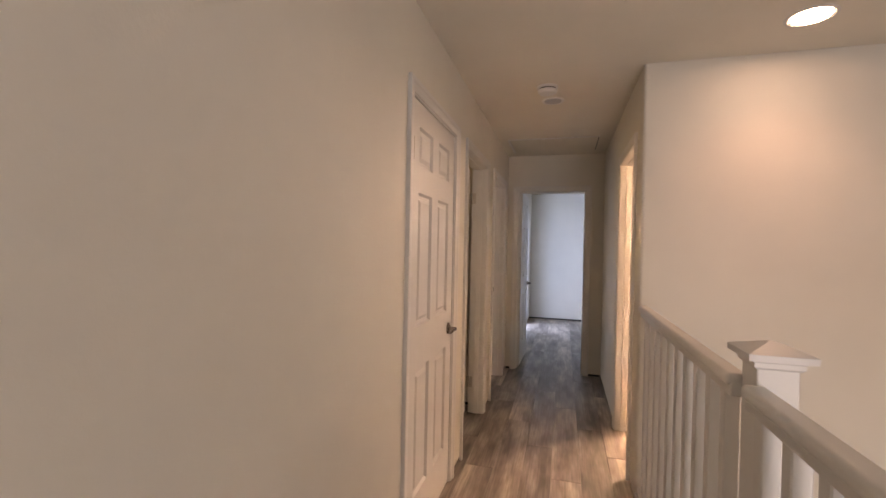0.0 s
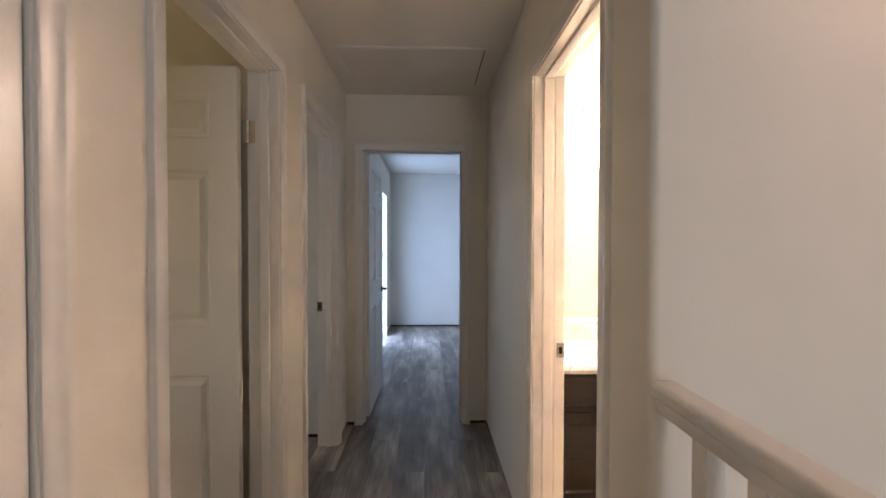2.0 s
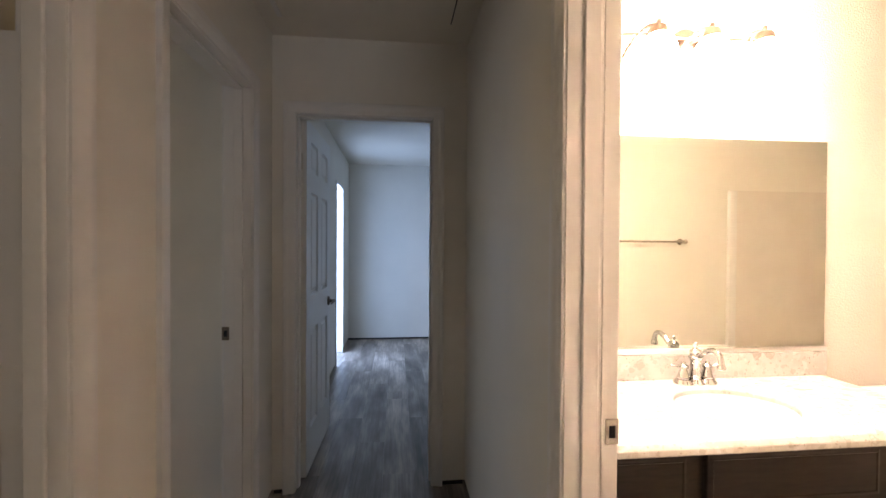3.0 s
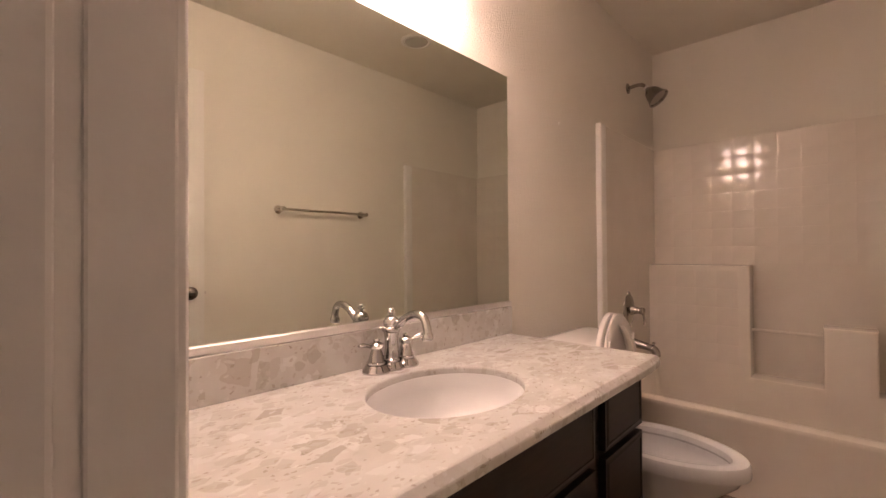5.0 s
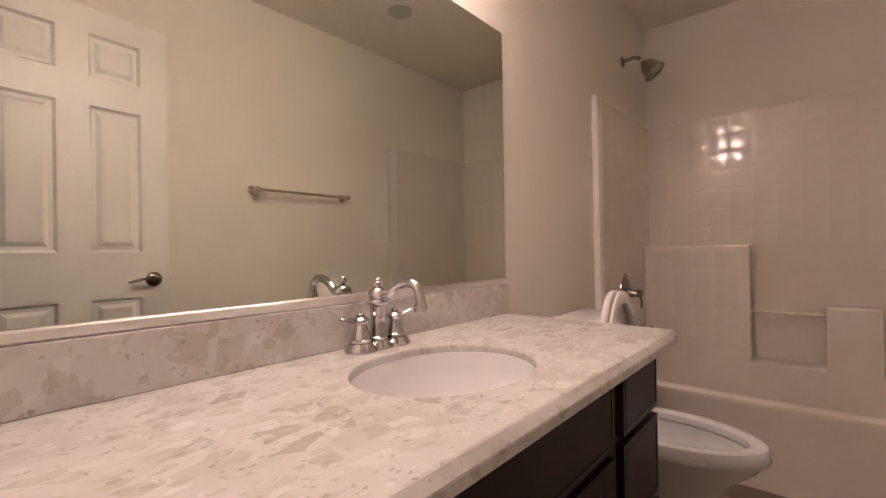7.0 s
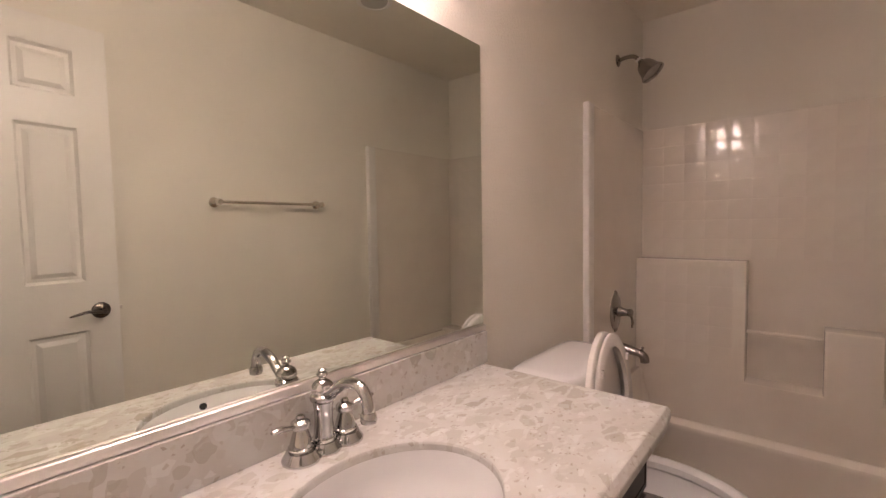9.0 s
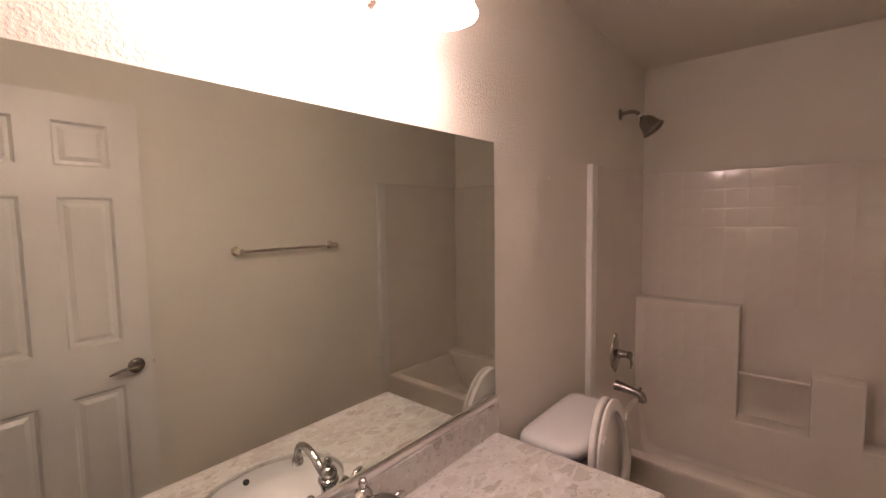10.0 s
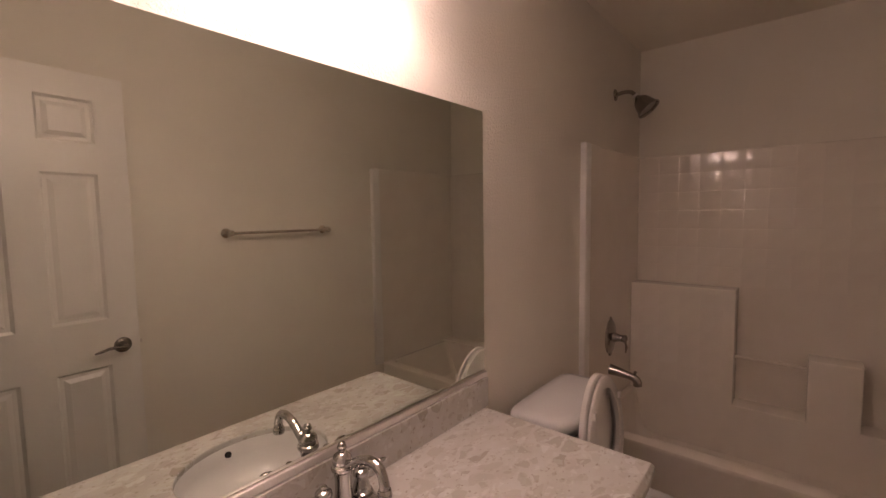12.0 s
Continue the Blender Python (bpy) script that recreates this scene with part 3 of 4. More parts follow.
def railing():
    xc, xn = 0.336, 0.380
    r = thing("stair_railing", (xc, 0.6, 0), "white painted stair railing with square balusters and newel post", "railing")
    part("curb", box(0.305, 0.42, -1.6, Y_STAIR - 0.001, -0.24, 0.035, bevel=0.004), M_TRIM, r)
    part("bottom_rail", box(0.317, 0.393, -1.6, Y_STAIR - 0.001, 0.035, 0.075, bevel=0.010), M_TRIM, r)
    for y0, y1 in ((-1.6, 1.253), (1.343, Y_STAIR - 0.001)):
        bm = box(xc - 0.036, xc + 0.020, y0, y1, 1.056, 1.090, bevel=0.013, seg=4)
        bx(bm, xc - 0.024, xc + 0.024, y0, y1, 1.029, 1.069, bevel=0.004)
        part("top_rail", bm, M_TRIM, r, "", 50)
    post = part("newel_post", box(xn - 0.044, xn + 0.044, 1.254, 1.342, -0.05, 1.140, bevel=0.004), M_TRIM, r, "square white newel post")
    yc = 1.298
    bm = bmesh.new()
    loft(bm, [[(xn + sx * a, yc + sy * a, z) for sx, sy in ((-1, -1), (1, -1), (1, 1), (-1, 1))] for a, z in ((0.045, 1.126), (0.052, 1.132), (0.052, 1.143), (0.056, 1.147), (0.069, 1.149), (0.070, 1.164), (0.069, 1.1655), (0.001, 1.189))])
    part("cap", bm, M_TRIM, post, "pyramid post cap")
    me = None
    ys = [1.415 + 0.128 * i for i in range(10)] + [1.19 - 0.127 * i for i in range(22)]
    for y in ys:
        if me is None:
            ob = part("baluster", box(-0.019, 0.019, -0.019, 0.019, 0.072, 1.032, bevel=0.003, seg=1), M_TRIM, r)
            me = ob.data
        else:
            ob = new("baluster", me)
            ob.parent, ob.matrix_parent_inverse = r, world_of(r).inverted()
        ob.location = (xc, y, 0)


railing()

# ---- bathroom: vanity ----


def counter():
    c = thing("countertop", (1.1, 4.09, 0.755), "cream quartz vanity top with grey-brown chips and undermount sink", "countertop")
    x0, x1, y0, y1 = XB + 0.001, 1.754, 3.802, Y_VAN - 0.001
    cx, cy, a, b = 1.090, 4.066, 0.199, 0.160
    angs = sorted([2 * math.pi * i / 72 for i in range(72)] + [math.atan2(y - cy, x - cx) % (2 * math.pi) for x in (x0 + 0.001, x1 - 0.016) for y in (y0 + 0.016, y1 - 0.001)])

    def rim(ix0, ix1, iy0, iy1, z):
        out = []
        for t in angs:
            dx, dy = math.cos(t), math.sin(t)
            k = min(((ix1 - cx) / dx if dx > 0 else (ix0 - cx) / dx) if abs(dx) > 1e-9 else 9, ((iy1 - cy) / dy if dy > 0 else (iy0 - cy) / dy) if abs(dy) > 1e-9 else 9)
            out.append((cx + dx * k, cy + dy * k, z))
        return out

    def hole(f, z):
        return [(cx + a * f * math.cos(t) / math.hypot(math.cos(t), math.sin(t) * a / b), cy + a * f * math.sin(t) / math.hypot(math.cos(t), math.sin(t) * a / b), z) for t in angs]

    bm = loft(bmesh.new(), [hole(1.0, 0.774), hole(1.0, 0.786), hole(1.012, 0.79), rim(x0 + 0.001, x1 - 0.016, y0 + 0.016, y1 - 0.001, 0.79), rim(x0 + 0.0006, x1 - 0.012, y0 + 0.012, y1 - 0.0006, 0.7885),
                            rim(x0, x1 - 0.001, y0 + 0.001, y1, 0.776), rim(x0, x1, y0, y1, 0.773), rim(x0, x1, y0, y1, 0.759), rim(x0, x1 - 0.004, y0 + 0.004, y1, 0.755), hole(1.08, 0.755), hole(1.0, 0.774)], False, False)
    part("slab", bm, M_QUARTZ, c, "", 12)
    part("backsplash", box(XB + 0.002, 1.757, Y_VAN - 0.021, Y_VAN - 0.001, 0.7905, 0.892, bevel=0.002), M_QUARTZ, c)
    n = 48
    bowl = [ring((cx, cy, 0), a + 0.012, b + 0.012, n, 0.7735), ring((cx, cy, 0), a + 0.001, b + 0.001, n, 0.773), ring((cx, cy, 0), a - 0.001, b - 0.001, n, 0.768)]
    for d, f in ((0.03, 0.965), (0.052, 0.91), (0.075, 0.81), (0.094, 0.67), (0.105, 0.50), (0.111, 0.30), (0.113, 0.12)):
        bowl.append(ring((cx - 0.012 * (1 - f), cy + 0.085 * (1 - f) ** 1.3, 0), a * f, b * f, n, 0.769 - d * 1.04))
    sink = part("sink_bowl", loft(bmesh.new(), bowl, False, True), M_PORC, c, "white oval porcelain basin", 60)
    part("drain", lathe(bmesh.new(), (cx - 0.011, cy + 0.074, 0.6495), (0, 0, 1), [(0, 0.026), (0.005, 0.026), (0.006, 0.019), (0.014, 0.018), (0.016, 0.012), (0.0162, 0.001)], 24), M_DULL, sink, "chrome drain stopper", 40)
    part("overflow_hole", lathe(bmesh.new(), (cx - 0.014, cy - b * 0.945, 0.752), (0, 1, 0.3), [(-0.002, 0.009), (0.004, 0.009)], 20), M_DARKHOLE, sink)


counter()


def faucet():
    x, y, z = 1.111, 4.294, 0.79
    f = thing("faucet", (x, y, z), "polished chrome two-handle gooseneck sink faucet", "faucet")
    bm = bmesh.new()
    for c, k in ((-0.051, 1.0), (0.0, 0.93), (0.051, 1.0)):
        lathe(bm, (x + c, y, z), (0, 0, 1), [(0, 0.0365 * k), (0.004, 0.037 * k), (0.007, 0.0355 * k), (0.014, 0.0305 * k), (0.020, 0.0275 * k), (0.0215, 0.022 * k)], 32)
    bx(bm, x - 0.051, x + 0.051, y - 0.024, y + 0.024, z, z + 0.015, bevel=0.006)
    part("base", bm, M_CHROME, f, "", 38)
    part("body", lathe(bmesh.new(), (x, y, z + 0.024), (0, 0, 1), [(-0.006, 0.023), (0.003, 0.0235), (0.005, 0.0212), (0.007, 0.0208), (0.010, 0.0205), (0.035, 0.0180), (0.060, 0.0185), (0.074, 0.0210), (0.077, 0.0245), (0.082, 0.0260), (0.088, 0.0245), (0.091, 0.0205), (0.096, 0.0225), (0.104, 0.0220), (0.111, 0.0180), (0.116, 0.011), (0.119, 0.006)], 28), M_CHROME, f, "", 35)
    part("finial", lathe(bmesh.new(), (x, y, z + 0.142), (0, 0, 1), [(0, 0.007), (0.004, 0.0055), (0.006, 0.010), (0.009, 0.0112), (0.012, 0.010), (0.014, 0.007), (0.017, 0.0088), (0.020, 0.007), (0.022, 0.001)], 20), M_CHROME, f, "", 50)
    pts = smooth_path([(x, y - 0.012, z + 0.112), (x, y - 0.035, z + 0.124), (x, y - 0.065, z + 0.145), (x, y - 0.100, z + 0.155), (x, y - 0.127, z + 0.147), (x, y - 0.138, z + 0.124), (x, y - 0.139, z + 0.108)], 5)
    sp = part("spout", tube(bmesh.new(), pts, [0.012, 0.0105, 0.0105, 0.0105, 0.0115], 16, 1.0, (1, 0, 0)), M_CHROME, f, "", 60)
    part("aerator", lathe(bmesh.new(), (x, y - 0.139, z + 0.112), (0, -0.05, -1), [(0, 0.0125), (0.004, 0.0145), (0.012, 0.0155), (0.018, 0.014), (0.019, 0.010)], 20), M_CHROME, sp, "", 40)
    for s in (-1, 1):
        hx = x + s * 0.051
        h = part("handle", lathe(bmesh.new(), (hx, y, z + 0.026), (0, 0, 1), [(-0.006, 0.0235), (0.001, 0.0245), (0.0025, 0.0218), (0.008, 0.0208), (0.022, 0.0170), (0.033, 0.0132), (0.035, 0.0130), (0.0365, 0.0175), (0.041, 0.0190), (0.047, 0.0182), (0.051, 0.0140), (0.0535, 0.007), (0.057, 0.0088), (0.061, 0.0075), (0.063, 0.002)], 24), M_CHROME, f, "", 35)
        pts = smooth_path([(hx, y, z + 0.072), (hx + s * 0.022, y - 0.004, z + 0.071), (hx + s * 0.045, y - 0.010, z + 0.078), (hx + s * 0.064, y - 0.014, z + 0.079)], 5)
        part("lever", tube(bmesh.new(), pts, [0.007, 0.0055, 0.0075, 0.0085, 0.004], 10, 0.7), M_CHROME, h, "", 60)


faucet()


def vanity():
    v = thing("vanity_cabinet", (1.1, 4.1, 0), "dark espresso wood bathroom vanity with raised-panel doors and drawers", "cabinet")
    x0, x1, yf = XB + 0.002, 1.742, 3.881
    bm = box(x0, x1, yf, Y_VAN - 0.002, 0.10, 0.60, bevel=0.0015, seg=1)
    bx(bm, x0, x1, yf, yf + 0.02, 0.60, 0.7545)
    bx(bm, x1 - 0.018, x1, yf + 0.02, Y_VAN - 0.002, 0.60, 0.7545)
    bx(bm, x0, x1 - 0.002, yf + 0.06, Y_VAN - 0.004, 0.0, 0.10)
    part("body", bm, M_ESPRESSO, v)
    turn = Matrix(((1, 0, 0, 0), (0, -1, 0, 0), (0, 0, 1, 0), (0, 0, 0, 1)))

    def front(name, a, b, z0, z1, panel):
        w, h, e = b - a, z1 - z0, 0.05 if panel else 0.006
        leaf = panel_leaf(w, h, 0.019, [0, e, w - e, w], [0, e, h - e, h], {(1, 1)}, False, depth=0.007 if panel else -0.003, ease=0.010, flatw=0.006 if panel else 0.001, rise=0.018 if panel else 0.002)
        return part(name, turned(leaf, Matrix.Translation((a, yf - 0.0005, z0)) @ turn), M_ESPRESSO, v, "", 20)

    for a, b in ((0.46, 0.772), (0.832, 1.412)):
        front("false_front", a, b, 0.572, 0.727, False)
    for a, b in ((0.46, 0.772), (0.832, 1.119), (1.125, 1.412)):
        front("cabinet_door", a, b, 0.125, 0.552, True)
    for z0, z1 in ((0.577, 0.727), (0.345, 0.556), (0.125, 0.325)):
        front("drawer", 1.472, 1.738, z0, z1, False)


vanity()


def mirror():
    m = thing("mirror", (1.1, Y_VAN, 0.9), "large frameless wall mirror in a bottom channel", "mirror")
    part("glass", box(XB + 0.012, 1.760, Y_VAN - 0.004, Y_VAN - 0.0012, 0.912, 1.790, bevel=0.0012, seg=1), M_MIRROR, m)
    bm = box(XB + 0.012, 1.760, Y_VAN - 0.0165, Y_VAN - 0.0045, 0.8935, 0.913, bevel=0.0037, seg=4)
    part("channel", bm, M_CHANNEL, m, "bright metal channel", 50)


mirror()


def vanity_light():
    L = thing("vanity_light", (1.10, Y_VAN, 2.15), "three-lamp bronze vanity light with glowing bell glass shades", "wall lamp")
    part("backplate", lathe(bmesh.new(), (1.10, Y_VAN - 0.001, 2.17), (0, -1, 0), [(0, 0.062), (0.008, 0.062), (0.014, 0.052), (0.022, 0.030), (0.03, 0.018)], 32), M_BRONZE, L, "", 40)
    y = Y_VAN - 0.085
    bar = smooth_path([(0.745, y, 2.085), (0.748, y, 2.125), (0.79, y, 2.152), (0.95, y, 2.156), (1.10, y, 2.158), (1.25, y, 2.156), (1.41, y, 2.152), (1.452, y, 2.125), (1.455, y, 2.085)], 6)
    part("bar", tube(bmesh.new(), bar, 0.0085, 12, 1.0, (0, 1, 0)), M_BRONZE, L, "", 60)
    part("stem", tube(bmesh.new(), [(1.10, Y_VAN - 0.02, 2.168), (1.10, y, 2.16)], 0.010, 12), M_BRONZE, L, "", 60)
    for x in VAN_X:
        arm = part("arm", tube(bmesh.new(), smooth_path([(x, y, 2.157), (x, y - 0.025, 2.172), (x, VAN_Y + 0.005, 2.162), (x, VAN_Y, 2.15)], 5), 0.007, 10, 1.0, (1, 0, 0)), M_BRONZE, L, "", 60)
        rope = smooth_path([(x - 0.088, Y_VAN - 0.006, 2.045), (x - 0.086, Y_VAN - 0.05, 2.075), (x - 0.070, VAN_Y + 0.055, 2.125), (x - 0.036, VAN_Y + 0.018, 2.160), (x - 0.006, VAN_Y + 0.002, 2.164)], 9)
        part("twisted_arm", strands(rope, 0.0046, 0.0042, 7.0), M_BRONZE, L, "twisted bronze arm", 60)
        part("finial", lathe(bmesh.new(), (x, VAN_Y, 2.158), (0, 0, 1), [(0, 0.010), (0.006, 0.012), (0.010, 0.006), (0.014, 0.009), (0.022, 0.008), (0.028, 0.002)], 16), M_BRONZE, arm, "", 50)
        cup = part("socket_cup", lathe(bmesh.new(), (x, VAN_Y, 2.162), (0, 0, -1), [(0, 0.012), (0.004, 0.024), (0.016, 0.031), (0.034, 0.033), (0.036, 0.028)], 24), M_BRONZE, arm, "", 40)
        out = [(0.0, 0.034), (0.012, 0.046), (0.035, 0.059), (0.062, 0.066), (0.085, 0.070), (0.104, 0.078), (0.114, 0.084), (0.118, 0.083)]
        inner = [(d - 0.003 if d > 0.1 else d + 0.003, r - 0.004) for d, r in out[::-1]]
        part("shade", lathe(bmesh.new(), (x, VAN_Y, VAN_Z + 0.130), (0, 0, -1), out + inner, 40, False, False), M_SHADE, cup, "frosted glass bell shade", 50)


vanity_light()

# ---- bathroom: toilet, tub, fittings ----


def egg(cx, cy, half, front, back, z, n=40):
    pts = []
    for i in range(n):
        t = 2 * math.pi * i / n
        s = math.sin(t)
        pts.append((cx + half * math.cos(t) * (1 - 0.10 * max(-s, 0) ** 2), cy + (front if s < 0 else back) * s, z))
    return pts


def toilet():
    cx, cy = 2.105, 3.93
    t = thing("toilet", (cx, cy, 0), "white porcelain toilet with seat and lid raised", "toilet")
    o = [egg(cx, 3.97, 0.105, 0.215, 0.22, 0.0), egg(cx, 3.97, 0.108, 0.215, 0.22, 0.03), egg(cx, 3.97, 0.095, 0.185, 0.22, 0.09), egg(cx, 3.96, 0.10, 0.175, 0.23, 0.17), egg(cx, 3.95, 0.135, 0.215, 0.24, 0.25),
         egg(cx, cy, 0.156, 0.258, 0.25, 0.305), egg(cx, cy, 0.166, 0.273, 0.25, 0.330), egg(cx, cy, 0.168, 0.276, 0.25, 0.336), egg(cx, cy, 0.180, 0.290, 0.25, 0.338), egg(cx, cy, 0.183, 0.293, 0.25, 0.346), egg(cx, cy, 0.181, 0.291, 0.248, 0.376),
         egg(cx, cy, 0.176, 0.286, 0.243, 0.386), egg(cx, cy, 0.166, 0.275, 0.232, 0.389), egg(cx, cy, 0.142, 0.247, 0.196, 0.388), egg(cx, cy, 0.133, 0.237, 0.186, 0.382), egg(cx, cy, 0.131, 0.234, 0.184, 0.362), egg(cx, cy, 0.138, 0.241, 0.19, 0.352), egg(cx, cy, 0.136, 0.236, 0.188, 0.33),
         egg(cx, cy, 0.130, 0.222, 0.18, 0.308), egg(cx, cy + 0.01, 0.114, 0.192, 0.155, 0.288), egg(cx, cy + 0.02, 0.085, 0.14, 0.11, 0.25), egg(cx, cy + 0.02, 0.03, 0.05, 0.04, 0.20)]
    part("bowl", loft(bmesh.new(), o), M_PORC, t, "", 38)
    part("water", loft(bmesh.new(), [egg(cx, cy + 0.012, 0.104, 0.174, 0.140, 0.278), egg(cx, cy + 0.012, 0.105, 0.175, 0.141, 0.280)]), M_WATER, t, "still water in the bowl")
    bm = bmesh.new()
    loft(bm, [[(cx + sx * a, yy, z) for sx, yy in ((-1, y0), (1, y0), (1, Y_VAN - 0.015), (-1, Y_VAN - 0.015))] for a, y0, z in ((0.195, 4.165, 0.385), (0.215, 4.155, 0.42), (0.228, 4.145, 0.698))])
    bmesh.ops.bevel(bm, geom=[e for e in bm.edges if abs((e.verts[0].co - e.verts[1].co).normalized().z) > 0.8], offset=0.035, segments=5, affect="EDGES", profile=0.5)
    part("tank", bm, M_PORC, t, "", 40)
    bm = bmesh.new()
    lid = []
    for g, z in ((-0.010, 0.699), (0, 0.704), (0.003, 0.722), (-0.002, 0.736), (-0.012, 0.743), (-0.04, 0.746)):
        pts = []
        for i in range(64):
            a = 2 * math.pi * i / 64
            c, s = math.cos(a), math.sin(a)
            px = math.copysign(abs(c) ** 0.28, c) * (0.243 + g)
            py = math.copysign(abs(s) ** (0.28 if s > 0 else 0.5), s) * (0.118 + g)
            pts.append((cx + px, 4.226 + py, z))
        lid.append(pts)
    part("tank_lid", loft(bm, lid), M_PORC, t, "", 40)
    lev = part("flush_lever", lathe(bmesh.new(), (cx - 0.16, 4.15, 0.655), (0, -1, 0), [(0, 0.014), (0.006, 0.014), (0.009, 0.007), (0.016, 0.007)], 18), M_CHROME, t, "chrome flush lever", 40)
    part("lever_arm", tube(bmesh.new(), [(cx - 0.16, 4.134, 0.655), (cx - 0.12, 4.132, 0.652), (cx - 0.085, 4.132, 0.647)], [0.006, 0.005, 0.006], 10, 0.7), M_CHROME, lev, "", 60)
    # raised lid and seat, leaning back on the tank
    for name, lean, thick, hole in (("lid", 4.6, 0.024, False), ("seat", 4, 0.015, True)):
        bm = bmesh.new()

        def outline(g, n):
            return [(x - cx, -(y - cy - 0.20), n) for x, y, _ in egg(cx, cy, 0.170 + g, 0.235 + g, 0.20 + g, 0)]

        rings = [outline(-0.006, 0.0), outline(0.0, 0.003), outline(0.0, thick - 0.004), outline(-0.006, thick)]
        if hole:
            inn = [[((x - cx), -(y - cy - 0.20), n) for x, y, _ in egg(cx, cy - 0.01, 0.122, 0.180, 0.14, 0)] for n in (thick, 0.0)]
            loft(bm, rings + inn + [rings[0]], False, False)
            bmesh.ops.remove_doubles(bm, verts=bm.verts, dist=1e-5)
        else:
            loft(bm, rings + [outline(-0.012, thick), outline(-0.015, thick - 0.003), outline(-0.018, 0.007)])
        # local (u across, v up the seat, n towards the front)
        off = 0.0 if hole else 0.028
        m = Matrix.Translation((cx, 4.055 + off, 0.418)) @ Matrix.Rotation(radians(-lean), 4, "X") @ Matrix(((1, 0, 0, 0), (0, 0, -1, 0), (0, 1, 0, 0), (0, 0, 0, 1)))
        part(name, turned(bm, m), M_SEAT, t, "white plastic toilet " + name + " standing up", 45)
        if hole:
            for sx in (-1, 1):
                q = m @ Vector((sx * 0.12, 0.33, thick))
                part("bumper", box(q.x - 0.008, q.x + 0.008, q.y - 0.008, q.y + 0.001, q.z - 0.012, q.z + 0.012, bevel=0.002), M_SEAT, t)
    for sx in (-1, 1):
        part("seat_hinge", box(cx + sx * 0.075 - 0.02, cx + sx * 0.075 + 0.02, 4.045, 4.085, 0.398, 0.426, bevel=0.006), M_SEAT, t, "", 40)
    v = thing("supply_valve", (1.86, Y_VAN, 0.16), "chrome toilet supply valve on the wall", "valve")
    part("escutcheon", lathe(bmesh.new(), (1.86, Y_VAN - 0.001, 0.16), (0, -1, 0), [(0, 0.03), (0.006, 0.022), (0.03, 0.008), (0.05, 0.008)], 20), M_CHROME, v, "", 40)
    part("hose", tube(bmesh.new(), smooth_path([(1.86, 4.31, 0.16), (1.86, 4.305, 0.22), (1.90, 4.29, 0.32), (1.93, 4.27, 0.386)]), 0.006, 10), M_STEEL, v, "", 60)


toilet()


